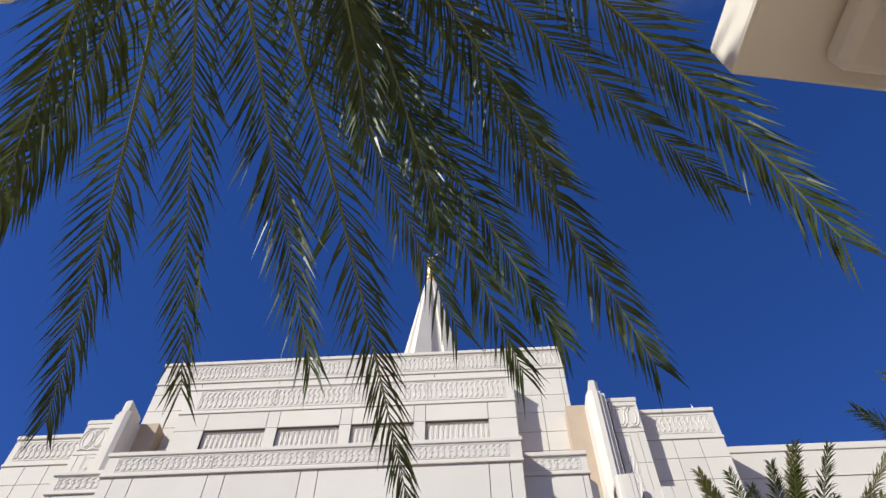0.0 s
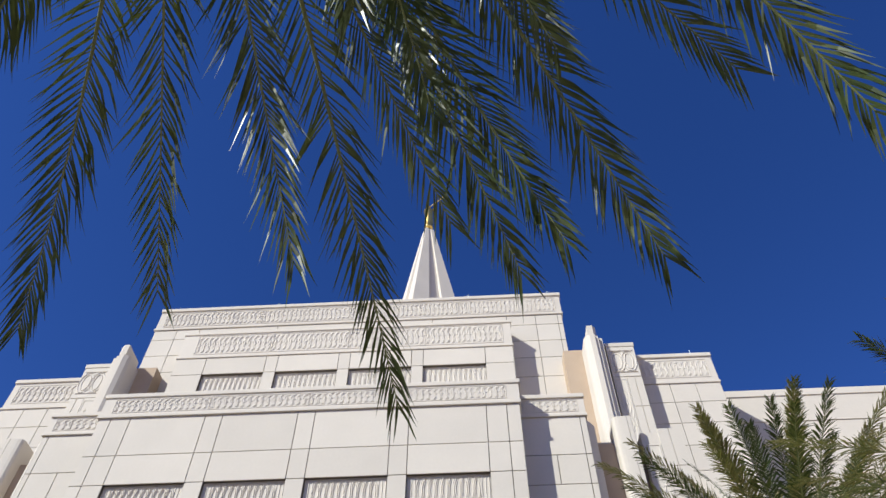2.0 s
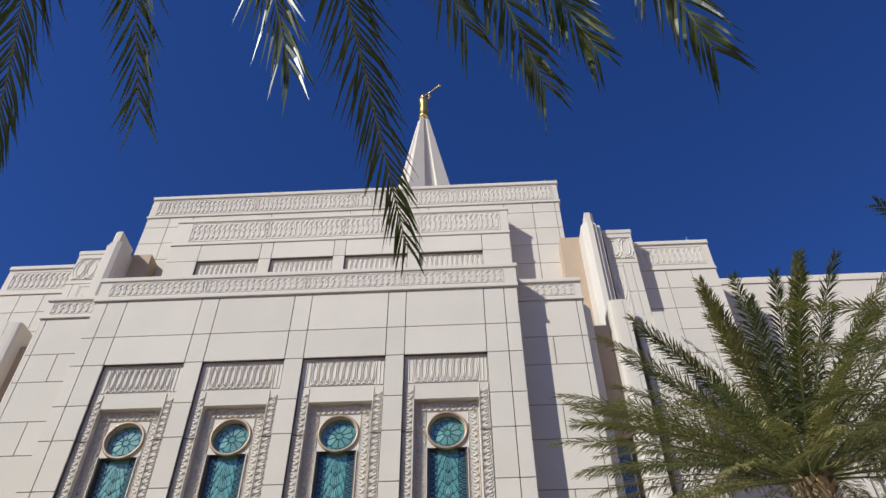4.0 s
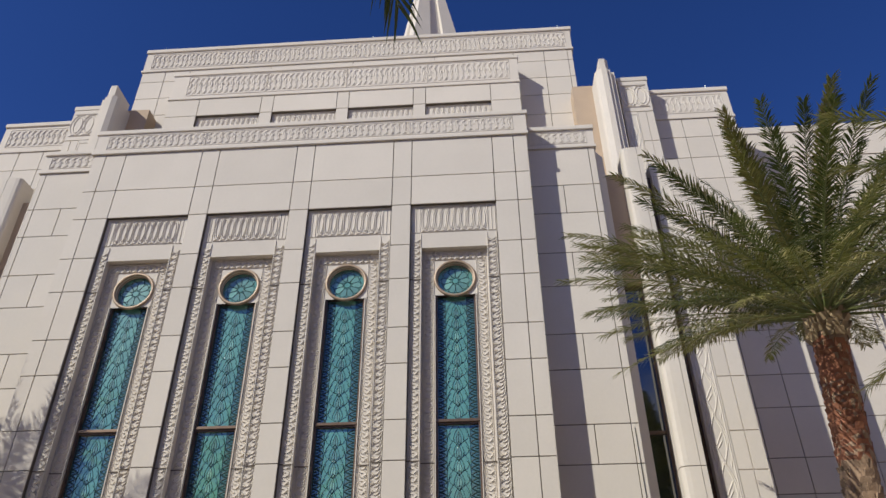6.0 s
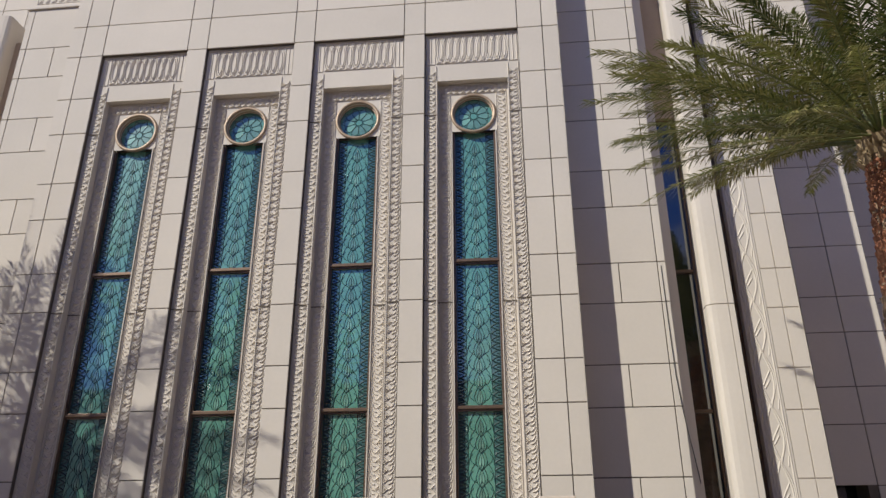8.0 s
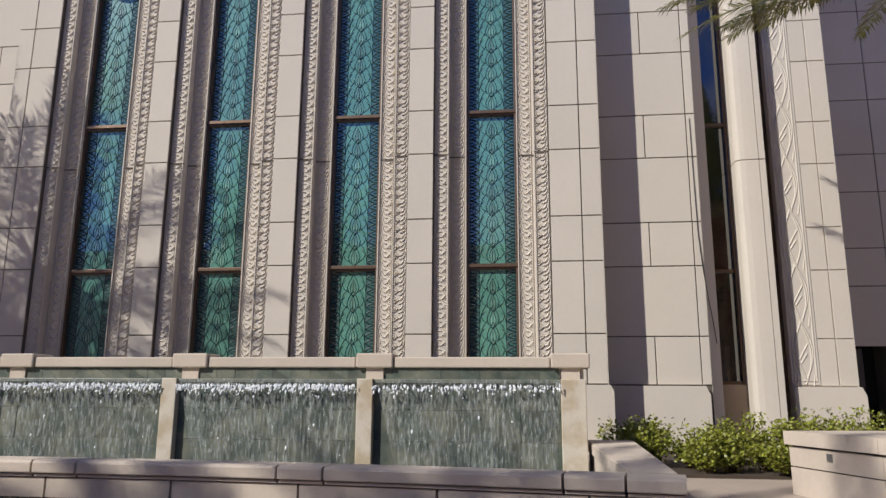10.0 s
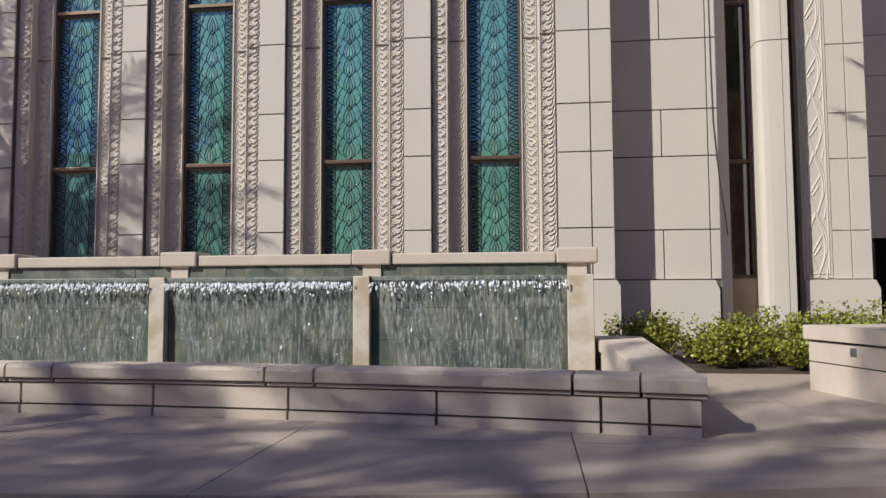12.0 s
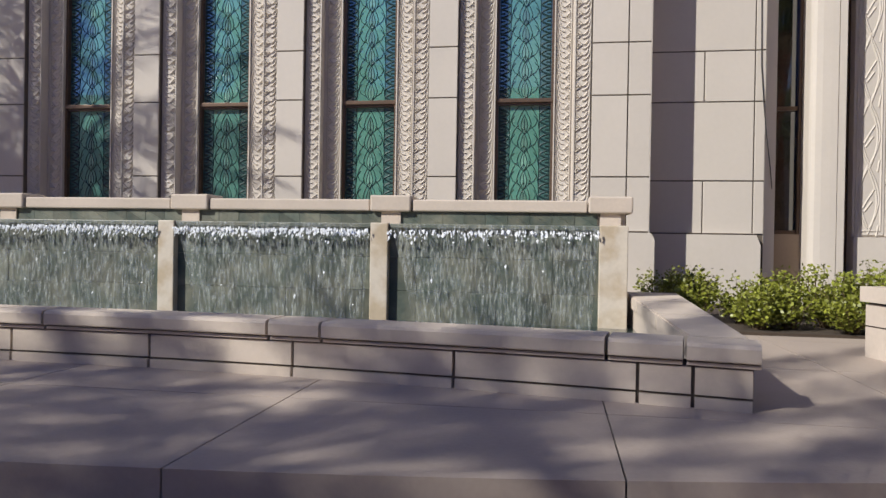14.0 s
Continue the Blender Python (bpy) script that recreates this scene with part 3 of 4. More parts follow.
def window_glass(win, z0, z1):
    g = part("glass_pane", box(-0.37, 0.37, 0.60, 0.62, z0, z1), GLASS_MID, win, "teal stained-glass pane")
    for s in (-1, 1):
        a, b = sorted((s * 0.37, s * 0.65))
        part("border_pane", box(a, b, 0.60, 0.62, z0, z1), GLASS_SIDE, win, "blue-green stained-glass border")
    came, leaves = bmesh.new(), bmesh.new()
    lines = [[(s * 0.37, z0), (s * 0.37, z1)] for s in (-1, 1)] + [[(s * 0.62, z0), (s * 0.62, z1)] for s in (-1, 1)]
    p = 0.46
    for i in range(int((z1 - z0) / p)):
        z = z0 + 0.02 + p * i
        # a pointed leaf between two pairs of sheathing leaves, one tier above another
        for cx, dz, w, h in ((0, 0, 0.085, 0.46),):
            if z + dz + h > z1:
                continue
            r, l = leaf_outline(cx, z + dz, w, h)
            lines += [r, l]
            leaves.faces.new([leaves.verts.new((x, 0.597, zz)) for x, zz in r + l[-2:0:-1]])
            lines.append([(cx, z + dz + h * 0.1), (cx, z + dz + h * 0.8)])
        for s in (-1, 1):
            if z + 0.7 < z1:
                lines.append([(s * 0.01, z - 0.02), (s * 0.12, z + 0.10), (s * 0.17, z + 0.24), (s * 0.12, z + 0.40), (s * 0.0, z + 0.62)])
                lines.append([(s * 0.12, z + 0.10), (s * 0.27, z + 0.20), (s * 0.33, z + 0.34), (s * 0.27, z + 0.50), (s * 0.14, z + 0.68)])
                lines.append([(s * 0.36, z + 0.12), (s * 0.34, z + 0.3), (s * 0.24, z + 0.44)])
    q, spikes = 0.205, []
    for i in range(int((z1 - z0) / q)):
        z = z0 + q * (i + 0.5)
        for s in (-1, 1):
            spikes.append([(s * 0.63, z - q * 0.48), (s * 0.54, z - q * 0.42), (s * 0.43, z - q * 0.18), (s * 0.39, z), (s * 0.43, z + q * 0.18), (s * 0.54, z + q * 0.42), (s * 0.63, z + q * 0.48)])
            spikes.append([(s * 0.63, z), (s * 0.52, z)])
    part("leaf_glass", leaves, GLASS_LEAF, g, "sea-green glass leaves")
    ribs(came, spikes, 0.5985, 0.025, 0.014)
    part("lead_came", ribs(came, lines, 0.5965, 0.008, 0.01), CAME, g, "dark lead lines")


def make_window():
    sur = bmesh.new()
    # plate with the round opening
    n, r, c, hx, lo, hi = 48, 0.66, 14.82, 0.82, 14.14, 16.02
    rows = []
    for i in range(n):
        a = math.tau * i / n
        ca, sa = math.cos(a), math.sin(a)
        t = min(hx / abs(ca) if abs(ca) > 1e-6 else 9, ((hi - c) if sa > 0 else (c - lo)) / abs(sa) if abs(sa) > 1e-6 else 9)
        rows.append([sur.verts.new((ca * k, y, c + sa * k)) for k, y in ((t, 0.42), (r, 0.42), (r, 0.66))])
    for u, v in zip(rows, rows[1:] + rows[:1]):
        sur.faces.new((u[0], v[0], v[1], u[1])); sur.faces.new((u[1], v[1], v[2], u[2]))
    win = part("window", sur, STONE, temple, "tall stained-glass window with round top light in carved surround")
    for s in (-1, 1):
        lo, hi = sorted((s * 1.2, s * 1.61))
        part("outer_jamb", box(lo, hi, 0.16, 0.69, 0.0, 16.02), STONE, win)
        lo, hi = sorted((s * 0.72, s * 1.2))
        inner = part("inner_jamb", box(lo, hi, 0.42, 0.69, 0.0, 14.14), STONE, win)
        lo, hi = sorted((s * 0.82, s * 1.2))
        part("inner_jamb", box(lo, hi, 0.42, 0.69, 14.142, 16.02), STONE, win)
    part("lintel", box(-1.61, 1.61, 0.16, 0.69, 16.02, 17.95), STONE, win)
    # carving
    pan = ribs(bmesh.new(), oval_band(-1.22, 1.22, 16.72, 17.86, 10), 0.16, 0.024, 0.032)
    ribs(pan, [l for s in (-1.42, 1.42) for l in ([(s - 0.14, 16.7), (s + 0.14, 16.7), (s + 0.14, 17.86), (s - 0.14, 17.86), (s - 0.14, 16.7)], [(s, 16.75), (s, 17.8)])], 0.16, 0.022, 0.026)
    part("carved_panel", pan, CARVED, win, "carved panel of interlaced ovals")
    for s in (-1, 1):
        lo, hi = sorted((s * 1.23, s * 1.58))
        part("carved_strip", ribs(bmesh.new(), leaf_strip(lo, hi, 1.9, 16.6, 0.25, s), 0.16, 0.02, 0.034), CARVED, win, "carved climbing-leaf strip")
        lo, hi = sorted((s * 0.78, s * 1.12))
        part("carved_strip", ribs(bmesh.new(), leaf_strip(lo, hi, 1.9, 15.7, 0.25, -s), 0.42, 0.02, 0.034), CARVED, win, "carved climbing-leaf strip")
        for z in (8.15, 14.66):
            jt = bmesh.new()
            lo, hi = sorted((s * 1.2, s * 1.608))
            addbox(jt, lo, hi, 0.122, 0.2, z - 0.014, z + 0.014)
            if z < 14:
                lo, hi = sorted((s * 0.76, s * 1.19))
                addbox(jt, lo, hi, 0.382, 0.45, z - 0.014, z + 0.014)
            part("joint", jt, JOINT, win, "dark open joint")
        bead = bmesh.new()
        lo, hi = sorted((s * 0.715, s * 0.745))
        addbox(bead, lo, hi, 0.36, 0.42, 0.5, 14.14)
        lo, hi = sorted((s * 1.2, s * 1.225))
        addbox(bead, lo, hi, 0.125, 0.16, 0.5, 16.02)
        part("bead", bead, CARVED, win)
    part("carved_strip", ribs(bmesh.new(), leaf_frieze(-1.1, 1.1, 15.62, 15.94, 10), 0.42, 0.02, 0.04), CARVED, win, "carved climbing-leaf strip")
    # frames and glass
    fr = bmesh.new()
    for s in (-1, 1):
        lo, hi = sorted((s * 0.65, s * 0.716))
        addbox(fr, lo, hi, 0.47, 0.69, 0.4, 14.14)
    part("window_frame", fr, BRONZE, win, "brown bronze window frame")
    for z in (5.0, 9.53):
        part("mullion", addbox(box(-0.7, 0.7, 0.44, 0.66, z - 0.05, z + 0.05, bev=0.012), -0.66, 0.66, 0.5, 0.62, z - 0.1, z - 0.055), BRONZE, win)
    ring = bmesh.new()
    for y, rad, tb in ((0.40, 0.715, 0.06), (0.5, 0.66, 0.03)):
        loops = []
        for i in range(48):
            a = math.tau * i / 48
            loops.append([ring.verts.new((math.cos(a) * (rad + tb * math.cos(b)), y + tb * math.sin(b), 14.82 + math.sin(a) * (rad + tb * math.cos(b)))) for b in (math.tau * k / 8 for k in range(8))])
        for u, v in zip(loops, loops[1:] + loops[:1]):
            for k in range(8):
                ring.faces.new((u[k], u[(k + 1) % 8], v[(k + 1) % 8], v[k]))
    part("round_frame", ring, BRONZE_LIGHT, win, "tan bronze ring of the round light", smooth=True)
    disc = bmesh.new()
    disc.faces.new([disc.verts.new((0.7 * math.cos(math.tau * i / 40), 0.60, 14.82 - 0.7 * math.sin(math.tau * i / 40))) for i in range(40)])
    rosette = part("rosette_glass", disc, GLASS_MID, win, "round teal rosette glass")
    lines, pet = [arc(0, 14.82, 0.66, 0.66, n=32), arc(0, 14.82, 0.12, 0.12, n=12), arc(0, 14.82, 0.5, 0.5, n=28)], bmesh.new()
    for k in range(10):
        a = math.tau * k / 10
        side = []
        for s in (-1, 1):
            row = []
            for i in range(6):
                t = i / 5
                rad, off = 0.12 + 0.5 * t, s * 0.12 * math.sin(math.pi * t)
                row.append((rad * math.cos(a) - off * math.sin(a), 14.82 + rad * math.sin(a) + off * math.cos(a)))
            side.append(row)
            lines.append(row)
        loop = side[0] + side[1][-2:0:-1]
        pet.faces.new([pet.verts.new((x, 0.597, z)) for x, z in loop])
    part("leaf_glass", pet, GLASS_LEAF, rosette, "sea-green glass petals")
    part("lead_came", ribs(bmesh.new(), lines, 0.599, 0.012, 0.012), CAME, rosette, "dark lead lines")
    for a, b in ((0.5, 4.95), (5.05, 9.48), (9.58, 14.14)):
        window_glass(win, a, b)
    return win


BRONZE_LIGHT = mat("tan_bronze", (0.36, 0.27, 0.19), 0.45, 6, 0.2, 60, 0.05, metal=0.3)
first = make_window()
first.matrix_basis = Matrix.Translation((BAYS[0], 0, 0))
for c in BAYS[1:]:
    copy_thing(first, Matrix.Translation((c, 0, 0)))
copy_thing(first, Matrix.Translation((25.95, 7.94, 1.9)))

# ---- spire, statue, rods ----
SX, SY = 3.75, 13.6


def spire_ring(z):
    return 2.62 * (53.4 - z) / (53.4 - 34.0) + 0.16


sp = bmesh.new()
ang = radians(28)
lev = [33.0, 40.0, 47.0, 51.9]
shape = [(-1, -1), (-0.3, -1), (-0.26, -0.86), (0.26, -0.86), (0.3, -1)]
rings = []
for z in lev:
    r, pts = spire_ring(z), []
    for q in range(4):
        for u, v in shape:
            x, y = (u, v)
            for _ in range(q):
                x, y = -y, x
            pts.append((SX + r * (x * math.cos(ang) - y * math.sin(ang)), SY + r * (x * math.sin(ang) + y * math.cos(ang)), z))
    rings.append([sp.verts.new(p) for p in pts])
for a, b in zip(rings, rings[1:]):
    for i in range(len(a)):
        sp.faces.new((a[i], a[(i + 1) % len(a)], b[(i + 1) % len(b)], b[i]))
sp.faces.new(rings[-1])
bmesh.ops.recalc_face_normals(sp, faces=sp.faces[:])
spire = part("spire", sp, STONE, temple, "tapering pale stone spire with sunk grooves")
part("finial", column(bmesh.new(), [(SX + 0.3 * math.cos(math.tau * i / 12), SY + 0.3 * math.sin(math.tau * i / 12)) for i in range(12)], 51.9, 52.25), GOLD, spire, "gilded finial base")
part("spire_base", box(SX - 3.4, SX + 3.4, SY - 3.4, SY + 3.4, 33.0, 35.0), STONE, spire)

st = bmesh.new()
prof = [(52.25, 0.36), (52.5, 0.42), (52.65, 0.3), (53.2, 0.42), (53.9, 0.36), (54.5, 0.4), (54.95, 0.44), (55.2, 0.2), (55.3, 0.2), (55.5, 0.24), (55.7, 0.16), (55.78, 0.04)]
tube(st, [Vector((SX + 0.06 * math.sin((z - 52) * 1.1), SY, z)) for z, r in prof], [r for z, r in prof], 12)
tube(st, [Vector((SX + 0.3, SY, 55.0)), Vector((SX + 0.55, SY - 0.1, 55.35)), Vector((SX + 0.5, SY - 0.15, 55.75))], [0.13, 0.11, 0.08], 8)
tube(st, [Vector((SX + 0.12, SY - 0.15, 55.5)), Vector((SX + 0.8, SY - 0.2, 56.2)), Vector((SX + 1.3, SY - 0.25, 56.7)), Vector((SX + 1.42, SY - 0.26, 56.8))], [0.03, 0.045, 0.07, 0.16], 8)
tagged(link("statue", st, GOLD, smooth=True), "gilded statue with a long horn on the spire", "statue")

for x, y, z in ((-11.2, 6.2, 34.55), (-4.9, 6.2, 34.55), (1.2, 6.2, 34.55), (7.0, 6.2, 34.55), (11.9, 6.2, 34.55), (18.9, 5.5, 28.45)):
    rb = bmesh.new()
    tube(rb, [Vector((x, y, z)), Vector((x, y, z + 0.08)), Vector((x, y, z + 0.1)), Vector((x, y, z + 0.55))], [0.07, 0.07, 0.02, 0.012], 6)
    tagged(link("lightning_rod", rb, STEEL), "thin metal lightning rod on the stone parapet", "lightning rod", "rods along the parapet")


# ---- ground, paving ----
def front_edge(x):
    return -13.62 + 0.0135 * (x - 1.2) ** 2


tagged(link("ground", box(-1500, 1500, -1500, 1500, -1.3, -0.3), LOWER), "wide grey-brown paved ground", "ground", kind="structure")
# plain unseen blocks where the camera never faces, added to cut the sky light
sky_blocks = bmesh.new()
addbox(sky_blocks, -75, 75, -70, -62, -0.3, 19)
addbox(sky_blocks, -83, -75, -70, 30, -0.3, 19)
addbox(sky_blocks, 75, 83, -70, 30, -0.3, 19)
tagged(link("backdrop", sky_blocks, TAN), "plain tan blocks, unseen, added to cut and warm the fill light", "building", kind="structure")
plaza = bmesh.new()
xs = [-24 + 2.0 * i for i in range(31)]
rows = []
for x in xs:
    y = front_edge(x) if x < 14 else front_edge(14)
    rows.append([plaza.verts.new(p) for p in ((x, y + 0.02, -0.29), (x, y + 0.02, -0.02), (x, 3, -0.02), (x, 3, -0.29))])
for a, b in zip(rows, rows[1:]):
    for i in range(4):
        plaza.faces.new((a[i], b[i], b[(i + 1) % 4], a[(i + 1) % 4]))
plaza.faces.new(rows[0]); plaza.faces.new(rows[-1][::-1])
bmesh.ops.recalc_face_normals(plaza, faces=plaza.faces[:])
pavement = tagged(link("pavement", plaza, JOINT), "raised pale concrete plaza with a curved step edge", "pavement", kind="structure")
cuts = [-23.2, -20.4, -17.6, -14.9, -12.1, -9.35, -6.6, -3.85, -1.1, 1.68, 4.45, 7.24, 10.0, 12.8, 15.6, 18.4, 21.2, 24, 27, 30]
for a, b in zip(cuts, cuts[1:]):
    for y0, y1 in ((None, -11.4), (-11.4, -8.6), (-8.6, -5.8), (-5.8, -2.6), (-2.6, 1.0)):
        bm = bmesh.new()
        g = 0.007
        if y0 is None:
            n = 5
            fx = [a + g + (b - a - 2 * g) * i / n for i in range(n + 1)]
            loop = [(x, front_edge(min(x, 14))) for x in fx] + [(b - g, y1 - g), (a + g, y1 - g)]
            z0 = -0.28
        else:
            loop = [(a + g, y0 + g), (b - g, y0 + g), (b - g, y1 - g), (a + g, y1 - g)]
            z0 = -0.06
        lo = [bm.verts.new((x, y, z0)) for x, y in loop]
        hi = [bm.verts.new((x, y, 0)) for x, y in loop]
        bm.faces.new(hi)
        for i in range(len(loop)):
            j = (i + 1) % len(loop)
            bm.faces.new((lo[i], lo[j], hi[j], hi[i]))
        bmesh.ops.recalc_face_normals(bm, faces=bm.faces[:])
        part("paving_slab", bm, PAVE, pavement)


# ---- curved basin in front of the water wall ----
def basin_y(x):
    return -10.22 - 0.0118 * x * x


def basin_path(x0, x1, n):
    out = []
    for i in range(n + 1):
        x = x0 + (x1 - x0) * i / n
        s = 0.0236 * x
        q = math.hypot(1, s)
        out.append((x, basin_y(x), -s / q, -1 / q))
    return out


basin = empty("basin", "low curved stone basin wall with bull-nosed coping", "fountain basin")
core = sweep(bmesh.new(), [(-0.02, 0.0), (-0.02, 0.37), (-0.38, 0.37), (-0.38, 0.0)], basin_path(-8.6, 8.48, 24))
part("wall_core", core, JOINT, basin)
g = 0.016
stones = [8.49, 8.0, 7.54, 5.84, 4.13, 2.45, 0.72, -1.0, -2.7, -4.4, -6.1, -7.4, -8.6]
for b, a in zip(stones, stones[1:]):
    for prof in ([(0.03, 0.0), (0.03, 0.095), (-0.06, 0.095), (-0.06, 0.0)], [(0.015, 0.12), (0.015, 0.36), (-0.06, 0.36), (-0.06, 0.12)]):
        part("stone_block", sweep(bmesh.new(), prof, basin_path(a + g, b - g, 4)), BLOCK, basin)
lip = [(0.04, 0.375), (0.045, 0.38), (0.045, 0.408), (0.0, 0.41), (0.0, 0.425), (0.085, 0.427), (0.09, 0.44), (0.09, 0.545), (0.07, 0.575), (0.03, 0.585), (-0.36, 0.585), (-0.42, 0.56), (-0.42, 0.375)]
copings = [8.55, 7.93, 7.27, 4.46, 3.87, 1.17, 0.55, -2.2, -2.85, -5.5, -6.1, -8.6]
for b, a in zip(copings, copings[1:]):
    part("coping_stone", sweep(bmesh.new(), lip, basin_path(a + g, b - g, 6)), BLOCK, basin)
# end walls running back to the water wall
for s in (-1, 1):
    lo, hi = sorted((s * 8.06, s * 8.48))
    part("end_wall", box(lo, hi, -10.6, -4.2, 0, 0.375), BLOCK, basin)
    ends = [-10.67, -8.4, -6.2, -4.1]
    for a, b in zip(ends, ends[1:]):
        f0, f1 = (8.55 + 0.06 * (y + 10.67) for y in (a, b))
        bm = column(bmesh.new(), [(s * 8.02, a + 0.008), (s * f0, a + 0.008), (s * f1, b - 0.008), (s * 8.02, b - 0.008)], 0.376, 0.588)
        bmesh.ops.bevel(bm, geom=bm.edges[:], offset=0.02, segments=2, affect='EDGES')
        part("coping_stone", bm, BLOCK, basin)
pool = bmesh.new()
px = basin_path(-8.1, 8.1, 16)
a = [pool.verts.new((x, y + 0.3, 0.06)) for x, y, _, _ in px]
b = [pool.verts.new((x, -4.8, 0.06)) for x, y, _, _ in px]
for i in range(16):
    pool.faces.new((a[i], a[i + 1], b[i + 1], b[i]))
tagged(link("water", pool, POOL), "dark rippled pool water in the basin", "water", kind="structure")

# ---- water wall ----
fountain = empty("fountain", "stone fountain wall with sheets of falling water over green slate", "fountain")
POSTS = [7.72, 3.78, -0.17, -4.1, -8.05]
part("wall_body", box(-8.3, 7.98, -4.5, -4.1, 0, 2.0), STONE, fountain)
slate_rng = random.Random(4)
for k, (r, l) in enumerate(zip(POSTS, POSTS[1:])):
    lo, hi = l + (0.22 if k == 3 else 0.16), r - (0.22 if k == 0 else 0.16)
    part("coping_stone", box(l + 0.40, r - 0.40, -4.63, -4.02, 1.985, 2.2, bev=0.025), BLOCK, fountain)
    # slate backing: tall panes of stone below, a band of slanted pieces above the weir
    xs, x = [lo], lo
    while x < hi - 0.7:
        x += slate_rng.uniform(0.42, 0.62)
        xs.append(x)
    xs.append(hi)
    for a, b in zip(xs, xs[1:]):
        for c, d in ((0.0, 0.58), (0.58, 1.16), (1.16, 1.66)):
            part("slate_tile", box(a + 0.003, b - 0.003, -5.33 - slate_rng.uniform(0, 0.012), -4.5, c + 0.003, d - 0.003), SLATE, fountain)
    n = 9
    for i in range(n):
        a, b = lo + (hi - lo) * i / n, lo + (hi - lo) * (i + 1) / n
        for pts in ([(a, 1.74), (b, 1.74), (a, 1.98)], [(b, 1.74), (b, 1.98), (a, 1.98)]):
            cx, cz = sum(p[0] for p in pts) / 3, sum(p[1] for p in pts) / 3
            part("slate_tile", prism(bmesh.new(), [(cx + (x - cx) * 0.985, cz + (z - cz) * 0.97) for x, z in pts], -4.56 - slate_rng.uniform(0, 0.01), -4.5), SLATE, fountain)
    part("weir", box(lo, hi, -5.43, -4.5, 1.66, 1.735, bev=0.012), SLATE, fountain, "wet slate weir lip")
    sheet, rng = bmesh.new(), random.Random(20 + k)
    cols, rws = 90, 10
    off = [rng.uniform(-0.03, 0.03) for _ in range(cols + 1)]
    grid = []
    for j in range(rws + 1):
        v = j / rws
        row = []
        for i in range(cols + 1):
            u = i / cols
            x = lo + (hi - lo) * (0.13 * v ** 0.8 + u * (1 - 0.16 * v ** 0.8))
            row.append(sheet.verts.new((x, -5.435 - 0.07 * v ** 0.5 + off[i] * (0.25 + v) + rng.uniform(-0.008, 0.008), 1.735 - 1.7 * v)))
        grid.append(row)
    for p, q in zip(grid, grid[1:]):
        for i in range(cols):
            sheet.faces.new((p[i], p[i + 1], q[i + 1], q[i]))
    part("water_sheet", sheet, WATERFALL, fountain, "clear streaked sheet of falling water", smooth=True)
    # White bits at the lip: splashing drops, and the sun's sparkle in their colour
    drops = bmesh.new()
    for _ in range(260 if k == 0 else 620):
        u = rng.random()
        z = 1.62 - abs(rng.gauss(0, 0.07)) if rng.random() < 0.985 else rng.uniform(0.15, 1.5)
        x, y, s = lo + (hi - lo) * u, -5.47 - rng.uniform(0, 0.1), rng.uniform(0.005, 0.024)
        h = s * rng.uniform(0.8, 2.6)
        v = [drops.verts.new(p) for p in ((x - s, y, z), (x + s, y, z + h * 0.2), (x, y - s, z - h), (x, y, z + h))]
        for f in ((0, 1, 2), (0, 2, 3), (1, 3, 2), (0, 3, 1)):
            drops.faces.new([v[i] for i in f])
    tagged(part("spray_glints", drops, GLINT_DROPS, fountain, "bright splashing drops and white bits for the water's sparkle"), kind="stuff")
for i, c in enumerate(POSTS):
    end = i in (0, len(POSTS) - 1)
    part("post_cap", box(c - 0.38, c + 0.38, -4.68, -4.0, 1.98, 2.275, bev=0.03), BLOCK, fountain)
    part("post", box(c - 0.18, c + 0.18, -4.6, -4.06, 1.73, 1.98), BLOCK, fountain)
    w = 0.23 if end else 0.155
    part("pier", box(c - w, c + w, -5.48, -4.5, 0, 1.745, bev=0.015), PIERSTONE, fountain, "water-stained tan stone pier")

# ---- planter wall and hedge ----
planter = empty("planter", "pale stone planter wall with a moulded cap", "planter")
ux, uy = Vector((0.24, -0.97)).normalized()


def planter_box(u0, u1, w0, w1, z0, z1):
    """Along the front run (u) and back from it (w), from the planter's corner."""
    bm = bmesh.new()
    pts = [(10.85 + ux * u - uy * w, -7.25 + uy * u + ux * w) for u, w in ((u0, w0), (u1, w0), (u1, w1), (u0, w1))]
    column(bm, pts, z0, z1)
    return bm


part("wall_core", planter_box(0.03, 6.0, 0.03, 1.6, 0, 0.75), JOINT, planter)
for k in range(3):
    a, b = k * 2.0, k * 2.0 + 2.0
    part("stone_block", planter_box(a + 0.006, b - 0.006, 0.0, 1.62, 0.0, 0.40), BLOCK, planter)
    part("stone_block", planter_box(a + 0.006, b - 0.006, 0.0, 1.62, 0.42, 0.70), BLOCK, planter)
    part("coping_stone", planter_box(a - 0.05 * (k == 0) + 0.004, b - 0.004, -0.05, 1.7, 0.73, 0.93), BLOCK, planter)
part("outlet_plate", planter_box(0.9, 1.02, -0.012, 0.02, 0.55, 0.66), STEEL, planter, "small grey metal outlet plate")
tagged(link("planting_bed", box(8.95, 16, -5.2, 0.8, 0.0, 0.05), SOIL), "dark soil planting bed along the wall", "planting bed", kind="structure")


